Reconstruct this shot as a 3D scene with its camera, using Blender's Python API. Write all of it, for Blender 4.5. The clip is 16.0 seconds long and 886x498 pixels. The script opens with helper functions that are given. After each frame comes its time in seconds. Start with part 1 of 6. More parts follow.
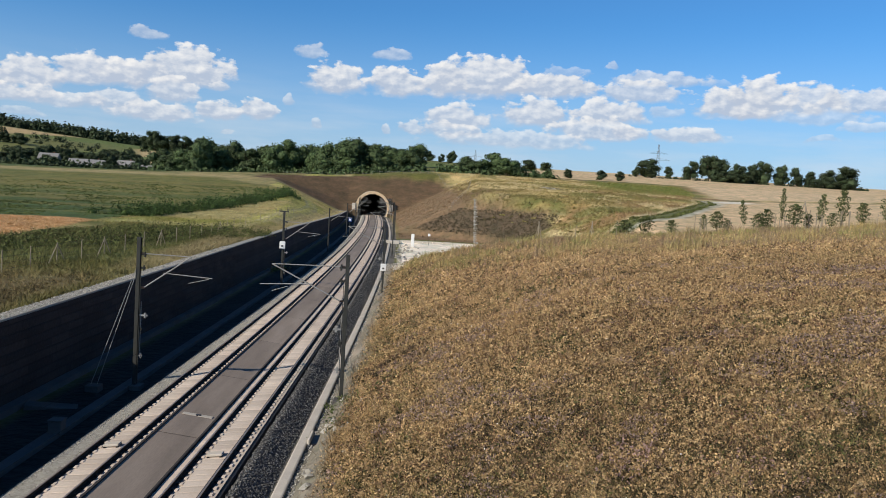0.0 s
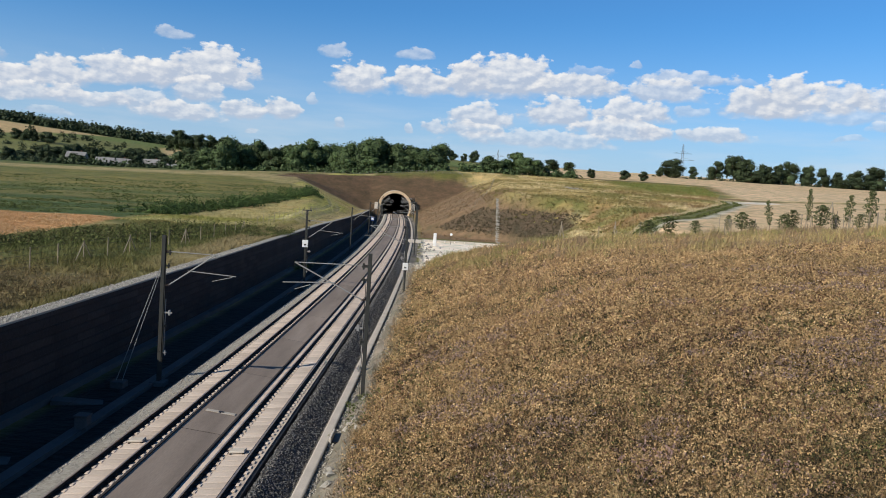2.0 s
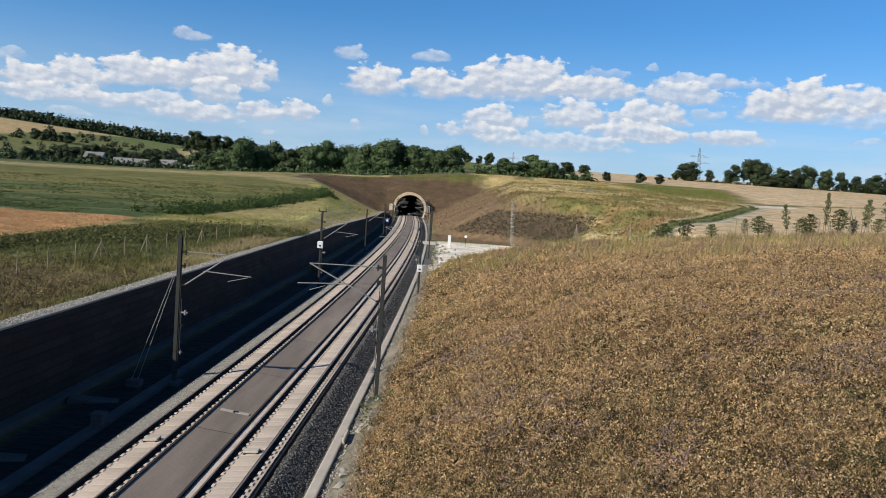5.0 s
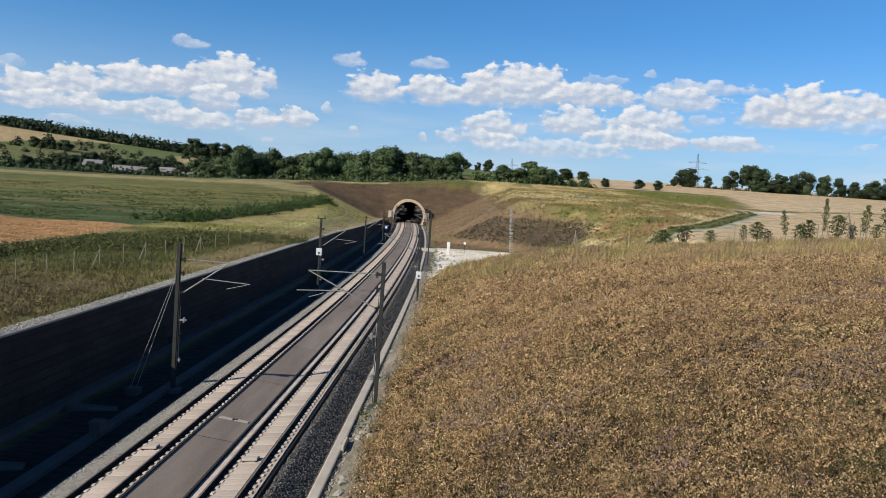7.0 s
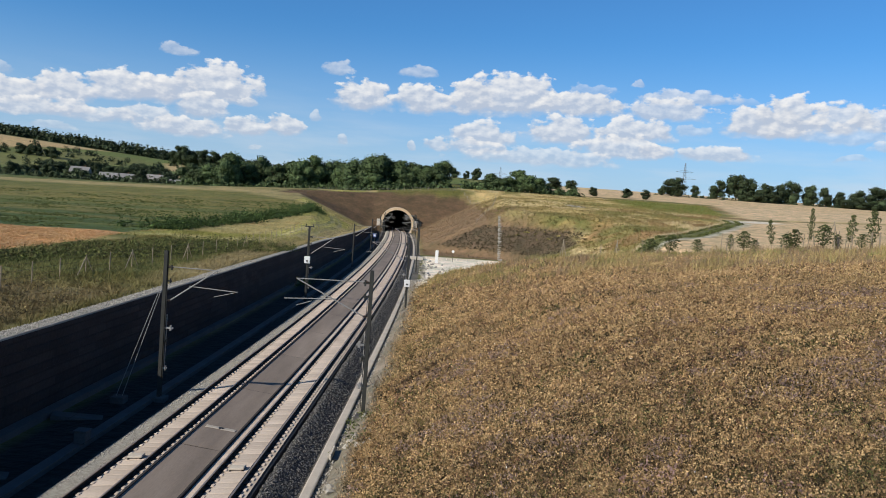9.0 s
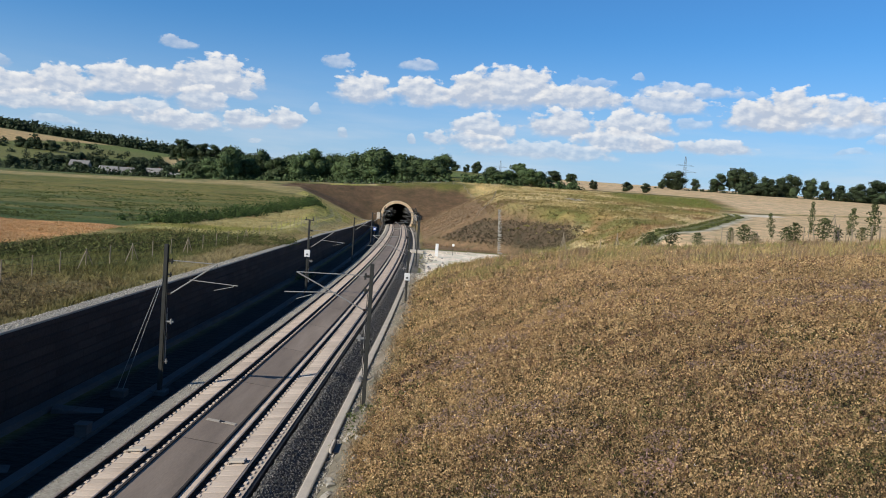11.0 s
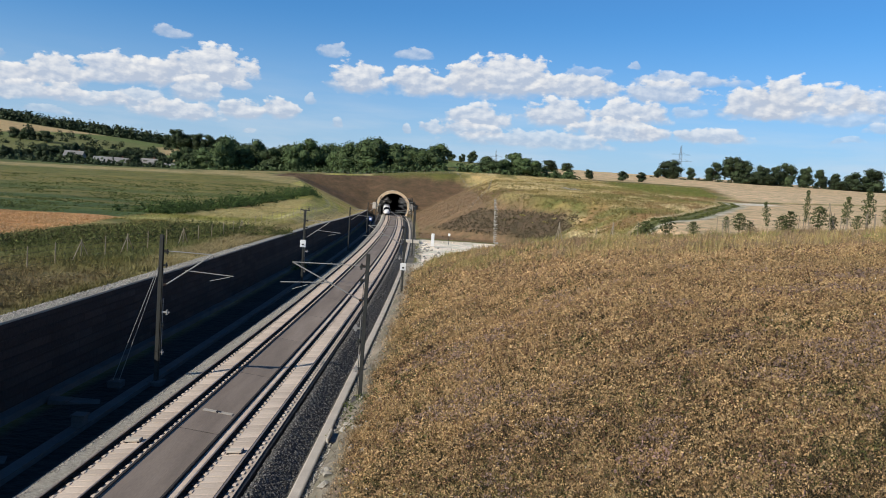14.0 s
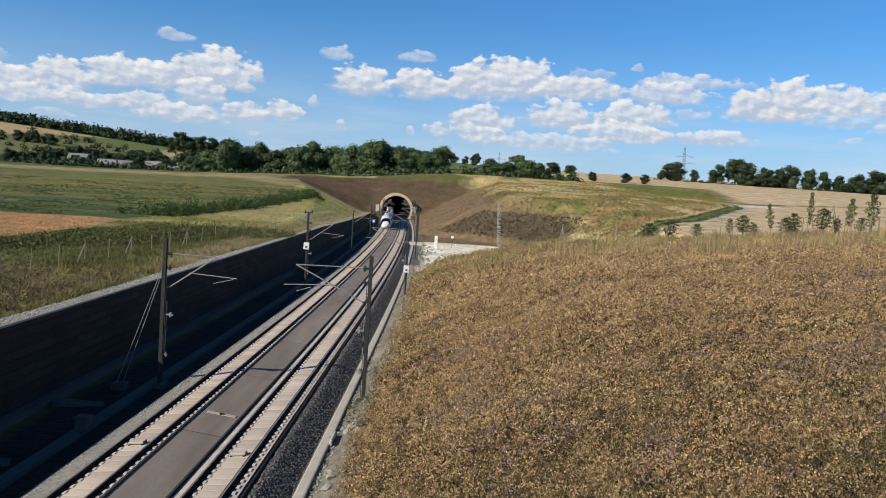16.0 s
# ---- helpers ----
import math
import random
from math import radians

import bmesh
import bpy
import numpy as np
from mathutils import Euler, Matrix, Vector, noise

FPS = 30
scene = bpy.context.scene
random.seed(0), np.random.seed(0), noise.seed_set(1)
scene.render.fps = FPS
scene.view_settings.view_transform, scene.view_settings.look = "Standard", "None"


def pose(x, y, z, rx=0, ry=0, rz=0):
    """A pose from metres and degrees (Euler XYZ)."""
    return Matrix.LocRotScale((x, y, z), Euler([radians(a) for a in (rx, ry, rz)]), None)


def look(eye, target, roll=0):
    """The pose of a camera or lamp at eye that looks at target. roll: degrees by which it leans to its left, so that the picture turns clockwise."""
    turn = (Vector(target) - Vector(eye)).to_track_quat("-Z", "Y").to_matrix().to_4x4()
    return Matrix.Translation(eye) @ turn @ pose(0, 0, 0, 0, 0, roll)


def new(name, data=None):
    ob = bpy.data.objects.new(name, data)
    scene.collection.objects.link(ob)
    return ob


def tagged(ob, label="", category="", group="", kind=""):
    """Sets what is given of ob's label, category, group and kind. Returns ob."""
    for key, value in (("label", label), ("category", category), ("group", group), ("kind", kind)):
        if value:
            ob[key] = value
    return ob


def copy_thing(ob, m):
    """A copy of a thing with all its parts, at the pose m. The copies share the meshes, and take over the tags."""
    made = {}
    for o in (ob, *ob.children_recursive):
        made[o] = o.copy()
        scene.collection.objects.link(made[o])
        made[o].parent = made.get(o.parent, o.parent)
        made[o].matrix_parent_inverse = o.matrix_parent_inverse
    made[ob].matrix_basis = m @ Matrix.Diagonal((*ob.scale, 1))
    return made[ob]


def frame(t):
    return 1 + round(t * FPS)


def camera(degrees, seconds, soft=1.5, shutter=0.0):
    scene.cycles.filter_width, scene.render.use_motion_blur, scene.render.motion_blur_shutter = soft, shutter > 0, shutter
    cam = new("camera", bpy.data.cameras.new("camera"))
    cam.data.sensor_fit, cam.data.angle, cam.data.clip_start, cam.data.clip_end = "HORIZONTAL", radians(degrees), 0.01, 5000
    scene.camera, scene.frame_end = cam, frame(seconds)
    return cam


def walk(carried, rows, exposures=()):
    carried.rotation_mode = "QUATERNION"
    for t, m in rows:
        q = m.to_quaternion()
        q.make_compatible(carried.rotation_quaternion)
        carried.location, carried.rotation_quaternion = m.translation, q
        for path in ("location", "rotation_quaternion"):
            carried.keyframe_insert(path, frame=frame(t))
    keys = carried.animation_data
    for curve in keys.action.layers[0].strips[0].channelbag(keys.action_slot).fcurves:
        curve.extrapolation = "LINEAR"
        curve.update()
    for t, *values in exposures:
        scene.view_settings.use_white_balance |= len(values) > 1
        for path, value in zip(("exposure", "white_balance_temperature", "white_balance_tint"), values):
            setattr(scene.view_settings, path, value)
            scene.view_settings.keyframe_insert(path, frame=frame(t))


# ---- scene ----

# ---- camera ----
EYE = Vector((0.0, 0.0, 11.75))
cam = camera(57.5, 16.0, soft=0.95)


def aim(yaw, pitch, roll):
    """The camera's pose on its stand: yaw to the left, pitch upwards, roll."""
    a, b = radians(yaw), radians(pitch)
    way = Vector((-math.sin(a) * math.cos(b), math.cos(a) * math.cos(b), math.sin(b)))
    return look(EYE, EYE + way, roll)


PATH = [
    (0, -1.661, -3.603, 3.467), (0.5, -1.521, -3.679, 3.445), (1, -1.332, -3.801, 3.464), (1.5, -0.619, -3.752, 3.513),
    (2, -0.100, -3.739, 3.672), (2.5, 0.259, -3.858, 3.792), (3, 0.407, -3.864, 3.836), (3.5, 0.855, -4.045, 4.062),
    (4, 0.915, -3.939, 4.071), (6.5, 0.940, -3.312, 3.870), (7, 0.898, -3.183, 3.853), (7.5, 0.725, -3.052, 3.856),
    (8, 0.506, -2.874, 3.908), (8.5, 0.296, -2.672, 4.010), (9, 0.116, -2.539, 4.049), (11.5, 0.074, -3.223, 4.005),
    (12, 0.053, -3.440, 3.932), (12.5, 0.0, -3.560, 3.900), (13, -0.091, -3.677, 3.888), (13.5, -0.191, -3.737, 3.859),
    (14, -0.251, -3.709, 3.853), (14.5, -0.299, -3.671, 3.845), (15, -0.315, -3.779, 3.831), (15.5, -0.190, -3.664, 3.860),
    (16, -0.007, -3.559, 3.808)]
walk(cam, [(t, aim(a, b, c)) for t, a, b, c in PATH], exposures=[(0, 0.0), (16, 0.0)])

# ---- light ----
SUN_WAY = Vector((0.84, 0.543, -math.tan(radians(30.2)))).normalized()
sun = new("sun", bpy.data.lights.new("sun", "SUN"))
sun.data.energy, sun.data.angle, sun.data.color = 5.05, radians(0.5), (1.0, 0.915, 0.78)
sun.matrix_world = look((-80, -60, 90), Vector((-80, -60, 90)) + SUN_WAY)

# clouds: azimuth, elevation of the base, half width and height in degrees, thickness
CLOUDS_WEST = [
    (-28.41, 5.14, 2.08, 1.33, 1), (-25.89, 5.52, 2.28, 1.60, 1), (-21.65, 6.01, 3.57, 1.72, 1), (-19.83, 6.22, 2.68, 1.52, 1),
    (-16.30, 6.59, 3.21, 2.21, 1), (-28.00, 4.43, 2.58, 0.90, 0.9), (-25.14, 4.83, 1.59, 0.85, 0.9), (-23.88, 4.43, 2.88, 0.96, 0.75),
    (-20.90, 4.64, 2.18, 0.98, 0.75), (-17.25, 5.38, 1.92, 1.55, 0.9), (-14.39, 6.29, 0.79, 0.64, 0.7), (-18.49, 4.06, 3.08, 1.11, 0.9),
    (-14.13, 4.46, 1.53, 1.14, 0.9), (-11.70, 4.75, 1.55, 1.07, 0.9), (-9.54, 5.78, 0.54, 0.61, 0.5), (-26.31, 3.60, 1.49, 0.46, 0.4),
    (-29.45, 6.60, 1.19, 0.67, 0.4), (-18.99, 9.22, 1.27, 0.71, 0.55),
]
CLOUDS_MIDDLE = [
    (-8.16, 9.07, 1.07, 0.83, 0.55), (-2.75, 9.36, 1.55, 0.61, 0.55), (-6.42, 6.85, 2.26, 1.87, 1), (-2.32, 7.04, 2.22, 1.69, 1),
    (1.00, 7.19, 2.08, 1.92, 1), (3.86, 7.37, 3.97, 2.48, 1), (8.60, 7.54, 3.61, 1.37, 1), (9.47, 8.76, 1.83, 0.71, 0.35),
    (12.38, 9.58, 0.63, 0.41, 0.5), (15.77, 8.41, 3.67, 0.88, 0.7), (14.62, 7.33, 2.82, 1.34, 0.85), (2.00, 5.07, 2.50, 1.40, 0.9),
    (7.74, 5.49, 2.78, 1.69, 0.95), (12.35, 5.80, 2.78, 1.59, 0.95), (1.79, 4.43, 2.48, 0.94, 0.8), (11.68, 4.69, 3.57, 1.45, 0.9),
    (-7.80, 4.41, 0.44, 0.58, 0.5), (-2.83, 4.39, 0.42, 0.51, 0.6), (-1.19, 4.54, 0.79, 0.78, 0.7),
]
CLOUDS_EAST = [
    (20.75, 6.56, 2.88, 1.70, 1), (22.46, 6.61, 2.28, 2.43, 1), (25.33, 6.88, 2.18, 1.61, 0.9), (28.62, 6.93, 3.57, 1.36, 0.85),
    (25.87, 6.19, 3.97, 0.91, 0.5), (14.33, 4.82, 1.49, 0.83, 0.85), (17.82, 4.79, 2.96, 0.89, 0.85), (6.29, 3.92, 6.15, 1.01, 0.65),
    (16.40, 6.38, 1.19, 0.63, 0.5), (26.19, 5.04, 1.13, 0.46, 0.4), (-13.76, 3.50, 0.67, 0.38, 0.5), (19.54, 8.39, 1.09, 0.43, 0.25),
    (28.73, 5.70, 1.98, 0.55, 0.5),
]


def make_world():
    w = bpy.data.worlds.new("sky")
    scene.world = w
    w.use_nodes = True
    nt = w.node_tree
    N, L = nt.nodes, nt.links
    N.clear()
    out, bg = N.new("ShaderNodeOutputWorld"), N.new("ShaderNodeBackground")
    sky = N.new("ShaderNodeTexSky")
    sky.sky_type, sky.sun_disc = "NISHITA", False
    sky.sun_elevation = math.asin(-SUN_WAY.z)
    sky.sun_rotation = math.atan2(-SUN_WAY.x, -SUN_WAY.y)
    sky.air_density, sky.dust_density, sky.ozone_density = 1.0, 0.3, 2.5
    co = N.new("ShaderNodeTexCoord")
    sep = N.new("ShaderNodeSeparateXYZ")
    L.new(co.outputs["Generated"], sep.inputs[0])

    def m(op, a, b=None, c=None, clamp=False):
        n = N.new("ShaderNodeMath")
        n.operation, n.use_clamp = op, clamp
        for i, v in enumerate((a, b, c)):
            if v is None:
                continue
            if isinstance(v, (int, float)):
                n.inputs[i].default_value = v
            else:
                L.new(v, n.inputs[i])
        return n.outputs[0]

    def vm(op, a, b):
        n = N.new("ShaderNodeVectorMath")
        n.operation = op
        for i, v in enumerate((a, b)):
            if isinstance(v, tuple):
                n.inputs[i].default_value = v
            elif v is not None:
                L.new(v, n.inputs[i])
        return n.outputs["Value" if op == "LENGTH" else "Vector"]

    az = m("MULTIPLY", m("ARCTAN2", sep.outputs[0], sep.outputs[1]), 57.296)
    el = m("MULTIPLY", m("ARCSINE", sep.outputs[2]), 57.296)
    comb = N.new("ShaderNodeCombineXYZ")
    L.new(az, comb.inputs[0]), L.new(el, comb.inputs[1])
    uv = comb.outputs[0]

    def fbm(scale, detail, off, rough=0.55):
        n = N.new("ShaderNodeTexNoise")
        n.inputs["Scale"].default_value, n.inputs["Detail"].default_value = 1.0, detail
        n.inputs["Roughness"].default_value = rough
        L.new(vm("ADD", vm("MULTIPLY", uv, scale), off), n.inputs["Vector"])
        return n.outputs["Fac"]

    def unit(v):
        return m("MINIMUM", m("MAXIMUM", v, 0.0), 1.0)

    def ramp(v, a, b, lo=0.0, hi=1.0):
        n = N.new("ShaderNodeMapRange")
        n.interpolation_type, n.clamp = "SMOOTHSTEP", False
        for i, q in enumerate((a, b, lo, hi)):
            n.inputs[i + 1].default_value = q
        L.new(v, n.inputs[0])
        return n.outputs[0]

    def blend(f, a, b):
        n = N.new("ShaderNodeMix")
        n.data_type = "RGBA"
        for k, v in (("Factor", f), ("A", a), ("B", b)):
            if isinstance(v, tuple):
                n.inputs[k].default_value = (*v, 1)
            else:
                L.new(v, n.inputs[k])
        return n.outputs["Result"]

    warp = N.new("ShaderNodeTexNoise")
    warp.inputs["Scale"].default_value, warp.inputs["Detail"].default_value = 0.7, 4
    L.new(uv, warp.inputs["Vector"])
    shift = vm("MULTIPLY", vm("SUBTRACT", warp.outputs["Color"], (0.5, 0.5, 0.5)), (1.5, 0.7, 0.0))
    pos = vm("ADD", uv, shift)
    puff = fbm((1.0, 1.6, 1.0), 7, (3.1, 7.7, 0.0), 0.50)
    above = fbm((1.0, 1.6, 1.0), 7, (2.85, 8.1, 0.0), 0.50)
    rough = m("MULTIPLY", m("SUBTRACT", puff, 0.5), 2.5)
    relief = m("MULTIPLY", m("SUBTRACT", puff, above), 2.3)
    tone = N.new("ShaderNodeMix")
    tone.data_type, tone.blend_type = "RGBA", "MULTIPLY"
    tone.inputs["Factor"].default_value = 1.0
    tone.inputs["B"].default_value = (*SKY_TINT, 1)
    L.new(sky.outputs[0], tone.inputs["A"])
    deep = N.new("ShaderNodeVectorMath")
    deep.operation = "SCALE"
    L.new(tone.outputs["Result"], deep.inputs[0]), L.new(ramp(el, 13.0, 55.0, 1.0, 0.42), deep.inputs["Scale"])
    haze = N.new("ShaderNodeMix")
    haze.data_type = "RGBA"
    haze.inputs["B"].default_value = (*HAZE, 1)
    thin = N.new("ShaderNodeMapRange")
    thin.interpolation_type = "SMOOTHSTEP"
    for i, v in enumerate((-3.0, 13.0, 0.85, 0.0)):
        thin.inputs[i + 1].default_value = v
    L.new(el, thin.inputs[0]), L.new(thin.outputs[0], haze.inputs["Factor"])
    L.new(deep.outputs["Vector"], haze.inputs["A"])
    shown = haze.outputs["Result"]
    # thin veil low over the horizon
    veil = m("MULTIPLY", m("SUBTRACT", fbm((0.12, 0.75, 1.0), 6, (11.0, 2.0, 0.0)), 0.44), 2.4, clamp=True)
    shown = blend(m("MULTIPLY", m("MULTIPLY", veil, ramp(el, 1.5, 9.5, 1.0, 0.0)), 0.6), shown, CLOUD_VEIL)
    # flat grey bases, ragged sunlit tops
    for a, e, hw, tall, thick in CLOUDS_WEST + CLOUDS_MIDDLE + CLOUDS_EAST:
        q = vm("MULTIPLY", vm("SUBTRACT", pos, (a, e + 0.12 * tall, 0.0)), (1 / hw, 1 / tall, 0.0))
        d = vm("LENGTH", vm("MAXIMUM", q, vm("MULTIPLY", q, (-1.0, -3.6, 0.0))), None)
        dens = m("ADD", m("MULTIPLY", m("SUBTRACT", 1.02, d), 2.0), rough)
        up = N.new("ShaderNodeSeparateXYZ")
        L.new(q, up.inputs[0])
        rise = up.outputs[1]
        firm = m("ADD", 0.7, m("MULTIPLY", ramp(rise, -0.1, 0.6), 2.6))
        cover = m("MULTIPLY", unit(m("MULTIPLY", dens, firm)), 0.93 * thick)
        light = unit(m("ADD", m("ADD", 0.06, m("MULTIPLY", rise, 0.74)), relief))
        shown = blend(cover, shown, blend(light, CLOUD_DARK, CLOUD_LIT))
    L.new(shown, bg.inputs["Color"])
    bg.inputs["Strength"].default_value = SKY_STRENGTH
    L.new(bg.outputs[0], out.inputs[0])


SKY_STRENGTH = 0.09
HAZE = (5.6, 6.7, 8.7)
SKY_TINT = (0.44, 0.95, 1.42)
CLOUD_LIT, CLOUD_DARK, CLOUD_VEIL = (10.0, 9.95, 9.9), (5.4, 6.2, 7.6), (7.6, 8.2, 9.0)
make_world()


# ---- materials ----
def material(name, colour, rough=0.85, spread=0.25, scale=3.0, fine=40.0, bump=0.3, dist=0.02, metal=0.0, tint=False, island=0.0, obj=0.0, second=None, stretch=(1, 1, 1), mottle=0.0):
    """A surface with stains at one scale and grain at another."""
    mat = bpy.data.materials.new(name)
    mat.use_nodes = True
    nt = mat.node_tree
    N, L = nt.nodes, nt.links
    bsdf = N["Principled BSDF"]
    bsdf.inputs["Roughness"].default_value, bsdf.inputs["Metallic"].default_value = rough, metal
    bsdf.inputs["Specular IOR Level"].default_value = 0.3
    co, mp = N.new("ShaderNodeTexCoord"), N.new("ShaderNodeMapping")
    mp.inputs["Scale"].default_value = stretch
    L.new(co.outputs["Object"], mp.inputs["Vector"])
    big, small = N.new("ShaderNodeTexNoise"), N.new("ShaderNodeTexNoise")
    big.inputs["Scale"].default_value, big.inputs["Detail"].default_value = scale, 5
    small.inputs["Scale"].default_value, small.inputs["Detail"].default_value = fine, 4
    L.new(mp.outputs[0], big.inputs["Vector"]), L.new(mp.outputs[0], small.inputs["Vector"])

    def m(op, a, b):
        n = N.new("ShaderNodeMath")
        n.operation = op
        for i, v in enumerate((a, b)):
            if isinstance(v, (int, float)):
                n.inputs[i].default_value = v
            else:
                L.new(v, n.inputs[i])
        return n.outputs[0]

    f = m("MULTIPLY", m("ADD", 1.0 - spread * 1.5, m("MULTIPLY", big.outputs["Fac"], spread * 3)), m("ADD", 1.0 - spread, m("MULTIPLY", small.outputs["Fac"], spread * 2)))
    if island:
        g = N.new("ShaderNodeNewGeometry")
        f = m("MULTIPLY", f, m("ADD", 1.0 - island / 2, m("MULTIPLY", g.outputs["Random Per Island"], island)))
    if obj:
        g = N.new("ShaderNodeObjectInfo")
        f = m("MULTIPLY", f, m("ADD", 1.0 - obj / 2, m("MULTIPLY", g.outputs["Random"], obj)))
    if tint:
        a = N.new("ShaderNodeAttribute")
        a.attribute_name = "tint"
        base = a.outputs["Color"]
    else:
        mixc = N.new("ShaderNodeMix")
        mixc.data_type = "RGBA"
        mixc.inputs["A"].default_value = (*colour, 1)
        mixc.inputs["B"].default_value = (*(second or colour), 1)
        L.new(big.outputs["Fac"], mixc.inputs["Factor"])
        base = mixc.outputs["Result"]
    if mottle:
        mo = N.new("ShaderNodeTexNoise")
        mo.inputs["Scale"].default_value, mo.inputs["Detail"].default_value, mo.inputs["Roughness"].default_value = mottle, 9, 0.72
        L.new(mp.outputs[0], mo.inputs["Vector"])
        rg = N.new("ShaderNodeMapRange")
        for i, v in enumerate((0.35, 0.65, 0.0, 1.0)):
            rg.inputs[i + 1].default_value = v
        L.new(mo.outputs["Fac"], rg.inputs[0])
        sw = N.new("ShaderNodeMix")
        sw.data_type = "RGBA"
        sw.inputs["A"].default_value, sw.inputs["B"].default_value = (0.62, 0.70, 0.62, 1), (1.36, 1.26, 1.22, 1)
        L.new(rg.outputs[0], sw.inputs["Factor"])
        mm = N.new("ShaderNodeMix")
        mm.data_type, mm.blend_type = "RGBA", "MULTIPLY"
        mm.inputs["Factor"].default_value = 1.0
        L.new(base, mm.inputs["A"]), L.new(sw.outputs["Result"], mm.inputs["B"])
        base = mm.outputs["Result"]
    mul = N.new("ShaderNodeVectorMath")
    mul.operation = "SCALE"
    L.new(base, mul.inputs[0]), L.new(f, mul.inputs["Scale"])
    L.new(mul.outputs["Vector"], bsdf.inputs["Base Color"])
    if bump:
        b = N.new("ShaderNodeBump")
        b.inputs["Strength"].default_value, b.inputs["Distance"].default_value = bump, dist
        L.new(small.outputs["Fac"], b.inputs["Height"])
        L.new(b.outputs[0], bsdf.inputs["Normal"])
    return mat


M_GROUND = material("ground", (0.2, 0.2, 0.1), 0.95, 0.22, 0.12, 1.6, 0.9, 0.35, tint=True, mottle=0.22)
M_GRASS = material("dry_grass", (0.3, 0.2, 0.08), 0.9, 0.22, 0.15, 1.2, 0.0, tint=True, island=0.55)
M_CONC = material("pale_concrete", (0.52, 0.47, 0.40), 0.85, 0.18, 0.8, 18, 0.3, 0.01, obj=0.18)
M_SLAB = material("slab_concrete", (0.47, 0.375, 0.305), 0.85, 0.2, 1.2, 14, 0.3, 0.01, obj=0.30, second=(0.56, 0.485, 0.405))
M_STRIP = material("brown_paving", (0.225, 0.182, 0.150), 0.9, 0.22, 0.9, 25, 0.2, 0.01, stretch=(1, 0.12, 1), obj=0.18, second=(0.315, 0.262, 0.215))
M_RAIL = material("rail_steel", (0.030, 0.021, 0.017), 0.6, 0.3, 3, 40, 0.2, 0.004, metal=0.3)
M_RAILTOP = material("rail_head_steel", (0.36, 0.30, 0.26), 0.45, 0.15, 2, 40, 0.1, 0.002, metal=0.6)
M_BALLAST = material("ballast", (0.36, 0.34, 0.29), 0.95, 0.35, 6, 22, 1.0, 0.06)
M_STONE = material("ballast_stone", (0.36, 0.335, 0.29), 0.95, 0.2, 6, 30, 0.4, 0.01, island=0.9)
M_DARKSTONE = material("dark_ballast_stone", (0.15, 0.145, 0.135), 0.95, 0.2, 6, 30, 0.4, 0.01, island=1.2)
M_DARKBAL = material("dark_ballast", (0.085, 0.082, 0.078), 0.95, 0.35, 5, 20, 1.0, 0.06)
# near-black base: the shade on the wall is put into its colour
M_SHADEWALL = material("retaining_wall", (0.040, 0.029, 0.026), 0.95, 0.35, 0.35, 5, 0.7, 0.05, obj=0.45)
M_COPING = material("wall_coping", (0.30, 0.285, 0.25), 0.85, 0.2, 0.6, 12, 0.3, 0.01, obj=0.15)
M_STEEL = material("weathered_steel", (0.036, 0.037, 0.033), 0.7, 0.25, 2, 20, 0.1, 0.004)
M_PALE = material("aluminium_tube", (0.27, 0.265, 0.25), 0.6, 0.1, 2, 20, 0.0)
# darker copy of the pale concrete, with shade put into its colour
M_SHADECONC = material("stained_shade_concrete", (0.09, 0.086, 0.082), 0.9, 0.3, 0.6, 12, 0.4, 0.02)
M_WIRE = material("wire", (0.03, 0.026, 0.022), 0.8, 0.1, 2, 20, 0.0)
M_PYLON = material("far_pylon_steel", (0.13, 0.14, 0.16), 0.6, 0.1, 2, 20, 0.0)
M_RUBBLE = material("rubble_stone", (0.33, 0.31, 0.27), 0.9, 0.25, 2, 14, 0.4, 0.02, obj=0.5)
M_WHITE = material("white_paint", (0.78, 0.78, 0.76), 0.5, 0.08, 2, 30, 0.0)
M_BLACK = material("black_plastic", (0.015, 0.015, 0.017), 0.5, 0.2, 2, 30, 0.0)
M_PORTAL = material("portal_concrete", (0.62, 0.47, 0.30), 0.85, 0.12, 0.6, 8, 0.3, 0.02)
M_TUNNEL = material("tunnel_lining", (0.20, 0.19, 0.18), 0.9, 0.2, 0.4, 6, 0.3, 0.02)
M_GRAVEL = material("pale_gravel", (0.62, 0.56, 0.48), 0.95, 0.14, 0.3, 6, 0.6, 0.05)
M_BARK = material("bark", (0.10, 0.07, 0.05), 0.9, 0.3, 3, 20, 0.6, 0.03)
M_LEAF = material("foliage", (0.045, 0.078, 0.028), 0.75, 0.25, 0.35, 4, 0.0, island=0.9, obj=0.5, second=(0.070, 0.098, 0.036))
M_LEAFDARK = material("dark_foliage", (0.032, 0.052, 0.023), 0.8, 0.25, 0.2, 3, 0.0, island=0.9, obj=0.4, second=(0.044, 0.060, 0.024))
M_SHRUB = material("shrub_foliage", (0.060, 0.088, 0.026), 0.8, 0.25, 0.5, 4, 0.0, island=0.9, second=(0.115, 0.125, 0.042))
M_WOOD = material("weathered_wood", (0.30, 0.25, 0.18), 0.85, 0.2, 2, 25, 0.3, 0.005)
M_ROOF = material("grey_roof", (0.22, 0.215, 0.21), 0.8, 0.15, 0.4, 4, 0.2, 0.02, obj=0.4)
M_REDROOF = material("red_roof", (0.16, 0.075, 0.05), 0.8, 0.15, 0.4, 4, 0.2, 0.02, obj=0.4)
